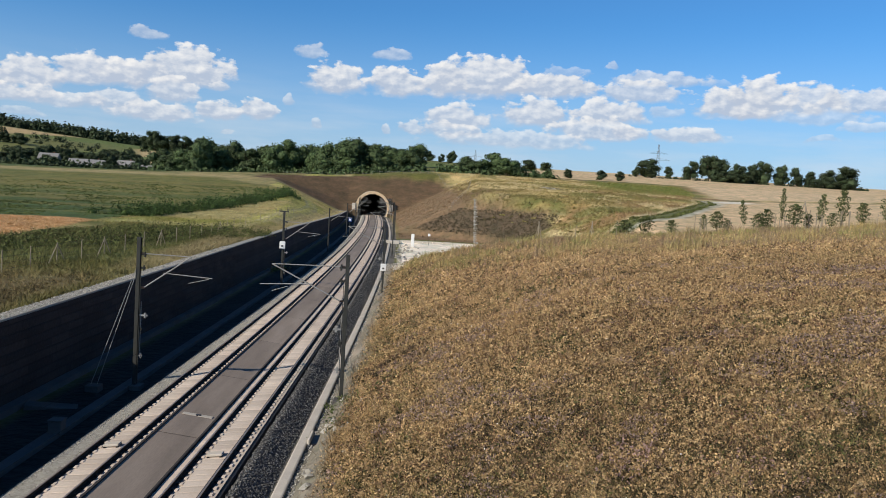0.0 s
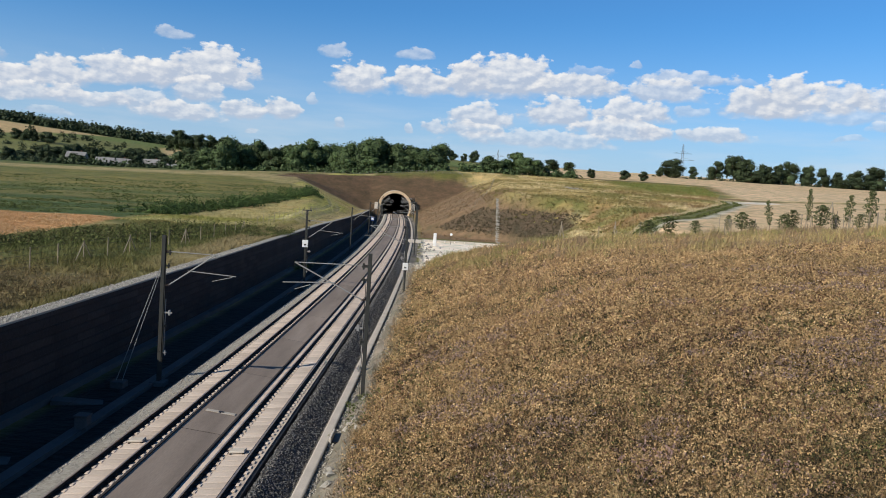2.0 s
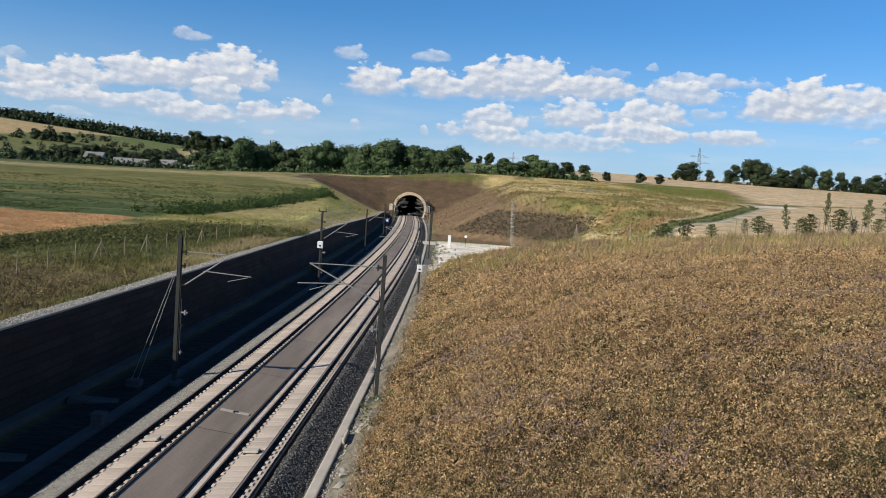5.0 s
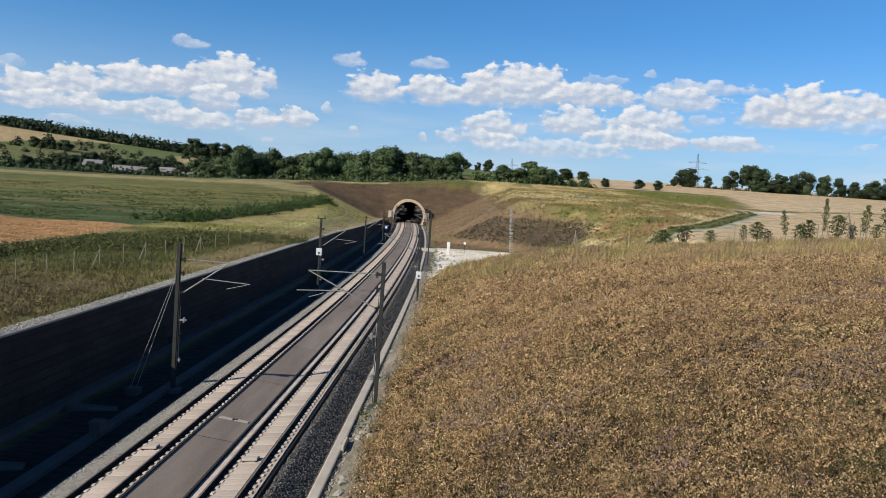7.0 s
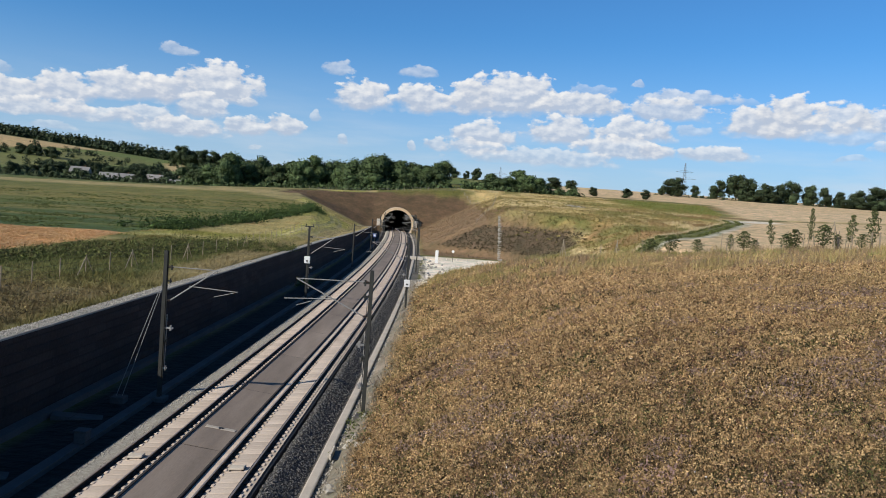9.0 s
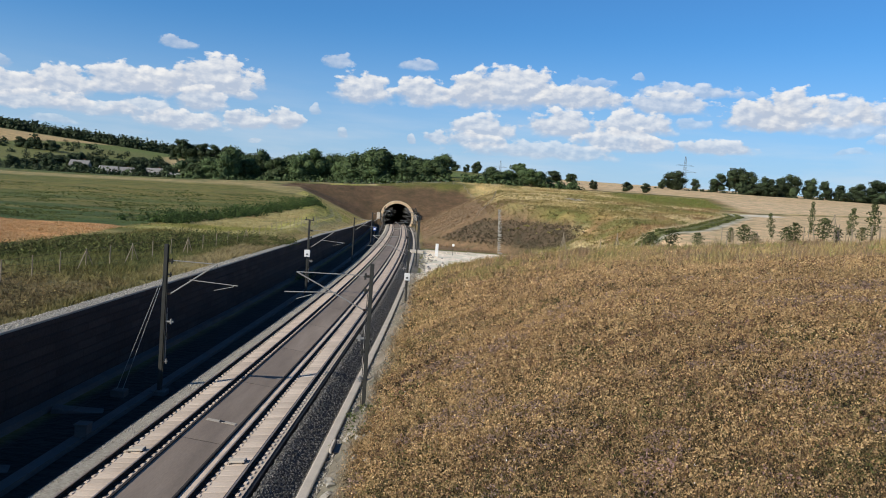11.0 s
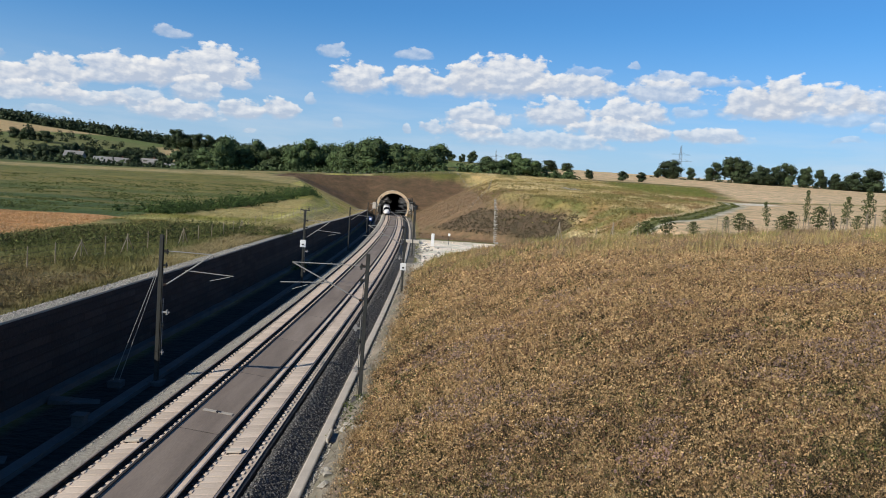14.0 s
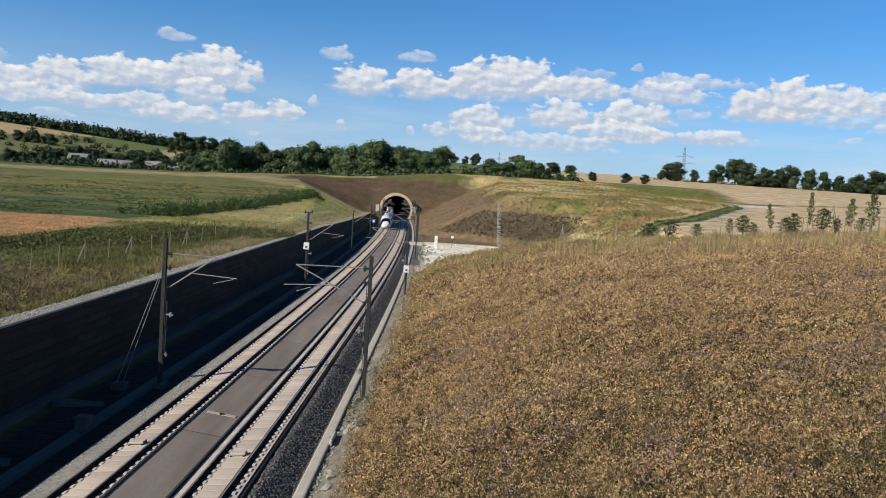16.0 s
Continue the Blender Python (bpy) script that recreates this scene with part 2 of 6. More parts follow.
M_RENDER = material("rendered_wall", (0.38, 0.36, 0.33), 0.9, 0.1, 0.4, 4, 0.1, 0.01, obj=0.3)
M_GLASS = material("dark_window", (0.02, 0.024, 0.03), 0.08, 0.1, 1, 6, 0.0)
M_TRAIN = material("train_white", (0.72, 0.73, 0.73), 0.3, 0.04, 1, 10, 0.0)
M_RED = material("train_red", (0.45, 0.02, 0.02), 0.35, 0.04, 1, 10, 0.0)
M_PINK = material("meadow_flowers", (0.26, 0.17, 0.15), 0.9, 0.2, 1, 10, 0.0, island=0.5)


def glow(name, colour, strength):
    mat = bpy.data.materials.new(name)
    mat.use_nodes = True
    b = mat.node_tree.nodes["Principled BSDF"]
    b.inputs["Base Color"].default_value = (*colour, 1)
    b.inputs["Emission Color"].default_value = (*colour, 1)
    b.inputs["Emission Strength"].default_value = strength
    return mat


M_LAMP = glow("headlight", (1.0, 0.95, 0.85), 14.0)


# ---- mesh helpers ----
def root(name, label, category, group="", at=(0, 0, 0), kind=""):
    ob = new(name)
    ob.empty_display_size = 0.2
    ob.location = at
    return tagged(ob, label, category, group, kind)


def part(name, bm, mat, parent=None, label="", smooth=False):
    """Links a bmesh as one mesh object, under a thing or a part."""
    me = bpy.data.meshes.new(name)
    bm.to_mesh(me)
    bm.free()
    me.materials.append(mat)
    if smooth:
        me.shade_smooth()
    ob = new(name, me)
    ob.parent = parent
    return tagged(ob, label)


def arrays(name, verts, faces, mat, parent=None, label="", smooth=False):
    """The same out of arrays of corners and of faces that all have one number of corners."""
    verts, faces = np.asarray(verts, np.float32), np.asarray(faces, np.int32)
    me = bpy.data.meshes.new(name)
    k = faces.shape[1]
    me.vertices.add(len(verts)), me.loops.add(faces.size), me.polygons.add(len(faces))
    me.vertices.foreach_set("co", verts.ravel())
    me.loops.foreach_set("vertex_index", faces.ravel())
    me.polygons.foreach_set("loop_start", np.arange(0, faces.size, k, dtype=np.int32))
    me.polygons.foreach_set("use_smooth", np.full(len(faces), smooth))
    me.update(calc_edges=True)
    me.materials.append(mat)
    ob = new(name, me)
    ob.parent = parent
    return tagged(ob, label)


def paint(ob, colours):
    a = ob.data.color_attributes.new("tint", "FLOAT_COLOR", "POINT")
    full = np.ones((len(colours), 4), np.float32)
    full[:, :3] = colours
    a.data.foreach_set("color", full.ravel())


def box(bm, x0, x1, y0, y1, z0, z1, bevel=0.0):
    geo = bmesh.ops.create_cube(bm, size=1.0)["verts"]
    for v in geo:
        v.co = Vector((x0 + (v.co.x + 0.5) * (x1 - x0), y0 + (v.co.y + 0.5) * (y1 - y0), z0 + (v.co.z + 0.5) * (z1 - z0)))
    if bevel:
        edges = {e for v in geo for e in v.link_edges}
        bmesh.ops.bevel(bm, geom=list(edges), offset=bevel, segments=1, affect="EDGES")
    return bm


def tube(bm, a, b, r0, r1=None, sides=8):
    a, b = Vector(a), Vector(b)
    d = b - a
    geo = bmesh.ops.create_cone(bm, cap_ends=True, segments=sides, radius1=r0, radius2=r0 if r1 is None else r1, depth=d.length)["verts"]
    m = Matrix.Translation((a + b) / 2) @ d.to_track_quat("Z", "Y").to_matrix().to_4x4()
    for v in geo:
        v.co = m @ v.co
    return bm


# ---- the plan ----
def xc(y):
    """The middle line between the tracks."""
    return -10.80 - 1.31e-4 * np.maximum(0, np.minimum(y, 450) - 65.0) ** 2 - 0.101 * np.clip(y - 450, 0, 800)


def zt(y):
    """The height of the rail heads."""
    return 0.009 * (np.minimum(y, 450) - 30.0) - 0.012 * np.clip(y - 450, 0, 800)


def step(a, b, v):
    t = np.clip((v - a) / (b - a), 0, 1)
    return t * t * (3 - 2 * t)


WALL = -10.35
PORTAL = 345.0
PITCH = 0.65


def crest(x):
    """How far the meadow bank runs before it falls to the yard."""
    return 92 + 28 * np.exp(-(((x + 6) / 14) ** 2) * (x > -6))


def wall_top(y):
    """How far the retaining wall stands over the rails: it sinks towards the tunnel."""
    return np.interp(y, [45, 100, 145, 250, 345], [3.97, 4.15, 4.15, 2.65, 1.1])


def height(x, y):
    """The lie of the land."""
    c = x - xc(y)
    t = zt(y)
    left = 4.15 + 15.0 * (np.clip(y, 0, 345) / 370.0) ** 2.5 + 0.05 * np.clip(y - 345, 0, 60)
    left = left - 2.6 * step(-40, -190, x) * (np.clip(y, 0, 345) / 345.0) ** 2
    left = left - 3.0 * step(345, 470, y) * step(-60, -130, x)
    right = 1.0 + 0.056 * np.clip(y, 0, 340) + 0.067 * np.clip(y - 340, 0, 280) - 6 * step(620, 900, y)
    nat = left + (right - left) * step(-30, 35, c)
    # cutting
    c0 = 6.4 + 28 * (1 - step(198, 236, y))
    side = np.where(c > 0, np.maximum(0, c - c0) * 0.5, 0)
    cut = t - 0.75 + np.maximum(side, np.maximum(0, y - 339) * 0.52)
    done = step(340, 353, y)
    bank = t + wall_top(y) - (wall_top(y) + 0.75) * done + np.maximum(0, -c - 13.5 + 3 * done) * (0.42 - 0.2 * done) + np.maximum(0, y - 339) * 0.52
    low = np.where(c > WALL, np.minimum(nat, cut), np.minimum(nat, np.where(c > -60, bank, nat)))
    u = np.maximum(c - 6.2, 0)
    end = crest(x)
    mead = t - 0.75 + 9.0 * (1 - np.exp(-u / 14.5)) + 0.055 * np.minimum(u, 120) - 0.45 * np.maximum(0, y - end) - 0.75 * step(8, 32, x) * step(40, 85, y)
    z = np.where((c > 6.2) & (y < 170), np.maximum(low, mead), low)
    # wooded hill beyond the village
    hill = step(420, 1120, y) * (22 + 40 * np.clip((-x - 150) / 450, 0, 1.4)) * step(60, -120, x)
    z = z + hill
    return z


def fbm2(x, y, scale, seed=0):
    """Smooth value noise on arrays, two octaves."""
    rng = np.random.RandomState(seed)
    g = rng.rand(64, 64)
    out = np.zeros_like(x, dtype=float)
    for k, amp in ((1.0, 0.65), (2.7, 0.35)):
        u, v = x / scale * k + 100.3, y / scale * k + 57.7
        i, j = np.floor(u).astype(int), np.floor(v).astype(int)
        a, b = u - i, v - j
        a, b = a * a * (3 - 2 * a), b * b * (3 - 2 * b)
        i0, i1, j0, j1 = i % 64, (i + 1) % 64, j % 64, (j + 1) % 64
        out += amp * (g[i0, j0] * (1 - a) * (1 - b) + g[i1, j0] * a * (1 - b) + g[i0, j1] * (1 - a) * b + g[i1, j1] * a * b)
    return out


def field_edge(y):
    """Right-hand edge of the green crop."""
    return np.interp(y, [122, 149, 177, 238, 266, 279, 295], [-50.5, -49.5, -46, -42.5, -43, -45, -56])


def farm_ruts(y):
    """Middle line of the two ruts beside the crop."""
    return np.interp(y, [130, 160, 218, 240, 267, 285, 300], [-28.1, -28.3, -30.6, -32.6, -37, -43, -53])


def soil(x, y, z, grass_shade=False):
    """What grows where: the colour of grass, crops and soil, with some shade laid in."""
    c = x - xc(y)
    n1, n2, n3 = fbm2(x, y, 9.0, 1), fbm2(x, y, 30.0, 2), fbm2(x, y, 3.0, 3)
    col = np.zeros(x.shape + (3,))

    def lay(colour, w):
        w = np.clip(w, 0, 1)[..., None]
        col[:] = col * (1 - w) + np.array(colour) * w

    def band(v, a, b, soft):
        return step(a - soft, a + soft, v) * (1 - step(b - soft, b + soft, v))

    lay((0.13, 0.13, 0.035), np.ones_like(x))
    # left: rough grass, weeds, stubble, crops
    lft = c < WALL
    lay((0.24, 0.21, 0.085), lft * step(0.35, 0.7, n1) * 0.9)
    lay((0.095, 0.12, 0.035), lft * band(c, -36, -14, 3) * band(y, 64, 100, 6) * step(0.3, 0.55, n1) * 0.8)
    lay((0.165, 0.130, 0.062), lft * band(c, -38, -12.5, 2) * (1 - step(56, 64, y + (n1 - 0.5) * 8)))
    k = -15.0 - 0.45 * np.maximum(112 - y, -30)
    lay((0.075, 0.11, 0.025), lft * band(c, k - 15, k + 5, 2) * step(0.2, 0.45, n1) * (1 - step(118, 135, y)))
    lay((0.070, 0.104, 0.026), lft * (1 - step(-1.2, 0.2, x - field_edge(y))) * step(122, 127, y))
    lay((0.052, 0.088, 0.024), lft * (1 - step(-1.2, 0.2, x - field_edge(y))) * step(123, 126, y) * band(y + 0.12 * x, 112, 185, 6) * 0.9)
    stripe = step(0.42, 0.62, fbm2(x * 0.12 + y * 0.03, y - 0.14 * x, 9.0, 5))
    lay((0.18, 0.158, 0.048), lft * (1 - step(-3, -1, x - field_edge(y))) * step(135, 150, y) * stripe * 0.7)
    lay((0.19, 0.165, 0.048), lft * (1 - step(-3, -1, x - field_edge(y))) * band(y, 215, 330, 30) * 0.5)
    lay((0.48, 0.27, 0.12), lft * (1 - step(-47.5, -46.7, x + (y - 86) * 0.065)) * band(y, 78, 127, 1.0))
    lay((0.26, 0.225, 0.10), lft * step(-2, 4, y - 279 + (x + 45) * 1.1) * (x > -110) * step(0.25, 0.45, n1))
    verge = lft * step(-0.3, 0.8, x - field_edge(y)) * step(118, 128, y)
    lay((0.27, 0.27, 0.075), verge)
    lay((0.36, 0.31, 0.135), verge * step(0.42, 0.6, n2))
    lay((0.24, 0.17, 0.075), verge * step(0.6, 0.7, fbm2(x, y, 12.0, 33)) * 0.7)
    r = x - farm_ruts(y)
    lay((0.37, 0.355, 0.11), verge * band(r, -4, 3, 1.5) * step(0.25, 0.5, n1))
    for off in (-1.1, 1.1):
        lay((0.47, 0.42, 0.22), verge * band(r, off - 0.45, off + 0.45, 0.4) * step(0.2, 0.4, n3) * (y < 302))
    lay((0.44, 0.40, 0.19), lft * band(y + (n1 - 0.5) * 3, 125, 131, 1.5) * band(x, -47, -26, 3) * 0.8)
    lay((0.30, 0.25, 0.12), lft * band(y, 326, 345, 6))
    lay((0.34, 0.28, 0.15), lft * band(c + (n1 - 0.5) * 4, -14.8, WALL, 1.5) * 0.8 * step(55, 80, y))
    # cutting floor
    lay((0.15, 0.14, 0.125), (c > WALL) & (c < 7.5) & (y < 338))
    # near-black strip below the wall: its shade is laid into the colour
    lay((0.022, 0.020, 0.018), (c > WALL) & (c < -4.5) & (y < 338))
    # portal slope
    rgt = step(6.0, 9.0, c) * step(203, 207, y) * (1 - step(44, 48, c + (n1 - 0.5) * 12))
    lay((0.205, 0.140, 0.082), rgt * (1 - step(368, 378, y + (n1 - 0.5) * 10)))
    por = step(335, 339, y) * (1 - step(370, 377, y + (n1 - 0.5) * 8)) * step(-52, -46, c + (n1 - 0.5) * 10)
    lay((0.120, 0.080, 0.048), por * (1 - step(-2.0, 3.0, c - 6.4 - 1.04 * (y - 339) + (n1 - 0.5) * 4)))
    lay((0.105, 0.078, 0.052), (c > 7) * (c < 46) * band(y, 196, 229, 1.5) * step(2.4, 3.2, z) * (1 - step(8.8, 9.6, z)))
    # grass hill over the cutting
    hillm = step(30, 42, c + (n1 - 0.5) * 12) * (y > 104) * step(3.5, 4.5, z) * np.maximum(step(8.8, 10.4, z + (n1 - 0.5) * 2), np.maximum(1.0 * (y < 194), step(44, 50, c)))
    hillm = hillm * (1 - step(404, 416, y))
    lay((0.315, 0.245, 0.098), hillm * 1.0)
    lay((0.53, 0.42, 0.20), hillm * step(0.45, 0.6, n2 + (n1 - 0.5) * 0.5))
    lay((0.235, 0.22, 0.07), hillm * step(0.58, 0.7, fbm2(x, y, 45.0, 9)) * 0.8)
    lay((0.60, 0.49, 0.27), hillm * band(y, 262, 335, 12) * (1 - step(36, 60, x)) * step(0.35, 0.55, n1))
    lay((0.20, 0.125, 0.06), hillm * band(y + (n1 - 0.5) * 30, 190, 235, 10) * band(x, 50, 85, 8) * 0.8)
    lay((0.20, 0.185, 0.065), (c > 20) * (z > 2.2) * (1 - step(186, 205, y)) * (y > 104) * 0.9)
    lay((0.24, 0.17, 0.075), (c > 20) * (z > 2.2) * (1 - step(186, 205, y)) * (y > 104) * step(0.45, 0.6, n1) * 0.8)
    lay((0.26, 0.165, 0.08), hillm * step(0.56, 0.68, fbm2(x, y, 38.0, 14)) * 0.9)
    lay((0.135, 0.15, 0.045), hillm * step(0.57, 0.66, fbm2(x, y * 0.7, 11.0, 19)) * 0.75)
    lay((0.58, 0.47, 0.27), hillm * step(0.63, 0.72, fbm2(x, y * 0.6, 8.0, 20)) * 0.8)
    # right: ripe fields, farm track and cross track
    fld = (c > 44) & (y > 104)
    path = np.interp(y, [104, 148, 173, 246, 275], [14, 38.6, 55.7, 91, 97])
    cross = 270 + (x - 96) * 0.76
    low_f = step(1.2, 2.4, x - path) * (1 - step(-4, -1, y - cross))
    up_f = step(0, 2, y - cross - 6) * step(0, 2.5, x - (112 + (y - 315) * 0.235))
    lay((0.12, 0.13, 0.045), fld * step(-5.5, -4.5, x - path) * (1 - step(1, 2, x - path)) * (y < 268))
    lay((0.56, 0.42, 0.26), fld * low_f)
    lay((0.58, 0.54, 0.46), fld * band(x - path, -0.2, 1.2, 0.35) * (y < 268))
    lay((0.50, 0.42, 0.27), fld * band(x - path, -7.4, -5.6, 0.8) * band(y, 150, 268, 6))
    lay((0.58, 0.44, 0.28), fld * up_f)
    lay((0.10, 0.105, 0.03), fld * band(y - cross, -0.5, 2.5, 0.6) * (x > 104))
    lay((0.20, 0.14, 0.07), fld * band(y - 0.10 * x, 494, 502, 2.0) * (x > 60))
    lay((0.60, 0.57, 0.50), fld * band(y - cross, -14, -3, 2.0) * band(x, 91, 112, 3))
    lay((0.14, 0.17, 0.035), (c > 60) * band(y, 300, 405, 12) * (1 - step(-8, 0, x - (112 + (y - 315) * 0.235))) * step(70, 84, x))
    lay((0.56, 0.42, 0.26), (c > 40) * step(424, 432, y))
    lay((0.15, 0.11, 0.05), (c > 40) * band(y, 414, 426, 3) * (1 - step(80, 92, x)))
    lay((0.33, 0.33, 0.34), band(x, 43.5, 48.5, 0.8) * band(y, 282, 304, 3))
    # meadow
    end = crest(x) + 3
    mead = (c > 6.2) * (1 - step(-2, 5, y - end))
    lay((0.330, 0.222, 0.112), mead)
    lay((0.285, 0.195, 0.088), mead * step(0.52, 0.72, n2))
    lay((0.37, 0.255, 0.12), mead * step(0.55, 0.75, n1) * 0.7)
    lay((0.22, 0.15, 0.10), mead * step(0.62, 0.8, fbm2(x, y, 14.0, 21)) * 0.6)
    lay((0.42, 0.285, 0.155), mead * step(40, 72, y + (n2 - 0.5) * 20) * (1 - step(16, 50, x)) * 0.65)
    # near grass laid darker, for the shade seen looking down into it
    lay((0.185, 0.135, 0.066), mead * (1 - step(12, 50, y + (n2 - 0.5) * 26 - 0.6 * x)) * 0.92)
    lay((0.21, 0.165, 0.072), mead * step(8, 40, x) * step(0.32, 0.55, n2) * 0.8)
    lay((0.20, 0.175, 0.070), mead * (1 - step(9.0, 15.0, c + (n1 - 0.5) * 5)) * step(0.3, 0.6, n1) * 0.75)
    lay((0.17, 0.155, 0.065), mead * step(0.66, 0.78, fbm2(x, y, 4.5, 23)) * (1 - step(45, 75, y)) * 0.6)
    lay((0.27, 0.225, 0.095), mead * step(-30, -4, y - end) * 0.7 * step(0.3, 0.6, n1))
    lay((0.25, 0.17, 0.13), mead * step(-30, -8, y - end) * step(0.6, 0.7, fbm2(x, y, 9.0, 24)) * 0.7)
    # ground between the tufts halved, standing in for shade under the grass
    if grass_shade:
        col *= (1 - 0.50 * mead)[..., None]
    lay((0.22, 0.20, 0.165), band(c, 6.0, 7.5 + (n1 - 0.5) * 2.5, 0.6) * (y < 136))
    lay((0.86, 0.79, 0.69), (c > 7.6) * (c < 40) * band(y, 112, 200, 2.0) * (1 - step(1.7, 2.4, z)))
    # far hill: tan and green fields
    far = (y > 480) & (x < 40)
    lay((0.125, 0.165, 0.045), far * 1.0)
    lay((0.15, 0.16, 0.055), far * step(0.45, 0.6, fbm2(x, y, 120.0, 31)))
    s = -x / np.maximum(y, 1)
    lay((0.46, 0.34, 0.18), far * step(0.40, 0.43, s) * band(y, 1062 - 1400 * np.clip(s - 0.405, 0, 1), 1064 + 0 * y, 5))
    lay((0.46, 0.35, 0.19), far * band(s, 0.298, 0.352, 0.004) * band(y, 830, 960, 6))
    lay((0.44, 0.35, 0.21), far * band(s, 0.31, 0.345, 0.004) * band(y, 700, 760, 6))
    lay((0.46, 0.36, 0.22), band(x, -110, -60, 4) * band(y, 480, 800, 10))
    lay((0.03, 0.045, 0.016), (x < -100) * step(1060, 1075, y))
    return col


def ground_sheet():
    near = np.arange(-60, 60.1, 1.25)
    left = -60 - np.cumsum(1.25 * 1.035 ** np.arange(1, 130))
    left = left[left > -3500]
    cs = np.concatenate([left[::-1], near, -left])
    cs = np.unique(np.concatenate([cs[np.abs(cs - WALL) > 0.7], [WALL - 0.35, WALL - 0.02, 6.2, 7.0], [-6.7, 6.7]]))
    ys = np.concatenate([np.arange(-60, 10, 5.0), np.arange(10, 150, 1.0), np.arange(150, 450, 2.0), 450 + np.cumsum(2.0 * 1.04 ** np.arange(0, 110))])
    ys = ys[ys < 4200]
    C, Y = np.meshgrid(cs, ys)
    X = C + xc(Y)
    Z = height(X, Y)
    inside = (C > WALL - 0.1) & (C < 6.2) & (Y < 337)
    Z = np.where(inside, zt(Y) - 0.75, Z)
    rough = (fbm2(X, Y, 2.3, 40) - 0.5) * 0.22 + (fbm2(X, Y, 7.0, 41) - 0.5) * 0.4
    Z = np.where((C > 7.5) & (Z > zt(Y) + 0.6) | (C < WALL - 2) | (Y > 350), Z + rough, Z)
    n, k = len(ys), len(cs)
    idx = np.arange(n * k).reshape(n, k)
    F = np.stack([idx[:-1, :-1], idx[:-1, 1:], idx[1:, 1:], idx[1:, :-1]], -1)
    mc, my = (C[:-1, :-1] + C[1:, 1:]) / 2, (Y[:-1, :-1] + Y[1:, 1:]) / 2
    mz = (Z[:-1, :-1] + Z[1:, 1:]) / 2 - zt(my) - 2.6
    keep = ~((np.hypot(mc, mz) < 6.75) & (my > 337))
    ob = arrays("ground", np.stack([X, Y, Z], -1).reshape(-1, 3), F[keep], M_GROUND, smooth=True)
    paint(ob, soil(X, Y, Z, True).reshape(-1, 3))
    return tagged(ob, "rolling summer farmland with dry meadow, crops and stubble", "ground", kind="structure")


ground_sheet()


CANT = 0.10


def cant(c):
    """Lift of the canted tracks at an offset from the middle line; the strip between them falls the other way."""
    c = np.asarray(c, float)
    k = 1.3 * CANT
    return np.interp(c, [-5.1, -3.65, -1.05, 1.05, 3.65, 5.3], [0, -k, k, -k, k, 0])


def sweep(name, profile, y0, y1, mat, parent=None, label="", gap=2.0, closed=True, smooth=False, sink=None, level=False):
    """Draws a cross-section of (offset, height over rail) along the line."""
    ys = np.linspace(y0, y1, max(2, int((y1 - y0) / gap) + 1))
    p = np.array(profile)
    X = p[None, :, 0] + xc(ys)[:, None]
    Z = p[None, :, 1] + zt(ys)[:, None] + (0 if level else cant(p[None, :, 0]))
    if sink is not None:
        Z = Z + np.where(p[None, :, 1] > 3.9, sink(ys)[:, None], 0)
    Y = np.repeat(ys[:, None], len(p), 1)
    n, k = X.shape
    idx = np.arange(n * k).reshape(n, k)
    nxt = np.roll(idx, -1, 1)
    if not closed:
        idx, nxt = idx[:, :-1], nxt[:, :-1]
    F = np.stack([idx[:-1], idx[1:], nxt[1:], nxt[:-1]], -1).reshape(-1, 4)
    ob = arrays(name, np.stack([X, Y, Z], -1).reshape(-1, 3), F, mat, parent, label, smooth)
    return ob


START, FINISH = -20.0, 1140.0
LEFT_TRACK, RIGHT_TRACK = -2.35, 2.35


def trackbed():
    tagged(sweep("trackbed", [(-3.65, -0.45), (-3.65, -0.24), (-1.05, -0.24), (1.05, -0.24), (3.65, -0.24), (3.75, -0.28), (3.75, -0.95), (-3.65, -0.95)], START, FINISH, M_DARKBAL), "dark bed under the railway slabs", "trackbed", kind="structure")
    tagged(sweep("ballast_shoulder", [(-3.22, -0.13), (-4.05, -0.14), (-4.75, -0.74), (-3.22, -0.80)], START, PORTAL, M_BALLAST), "pale grey ballast shoulder beside the track", "ballast", kind="structure")
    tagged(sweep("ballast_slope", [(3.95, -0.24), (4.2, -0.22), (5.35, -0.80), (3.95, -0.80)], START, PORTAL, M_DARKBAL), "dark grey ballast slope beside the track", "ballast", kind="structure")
    tagged(sweep("drain_channel", [(5.42, -0.90), (5.42, -0.62), (5.48, -0.60), (5.82, -0.60), (5.88, -0.62), (5.88, -0.90)], START, 330, M_CONC), "pale concrete drain channel along the ballast", "channel", kind="structure")
    tagged(sweep("cable_trough", [(-6.35, -0.90), (-6.35, -0.52), (-5.75, -0.52), (-5.75, -0.90)], START, 340, M_SHADECONC), "concrete cable trough with lids, shade painted into its colour", "trough", kind="structure")


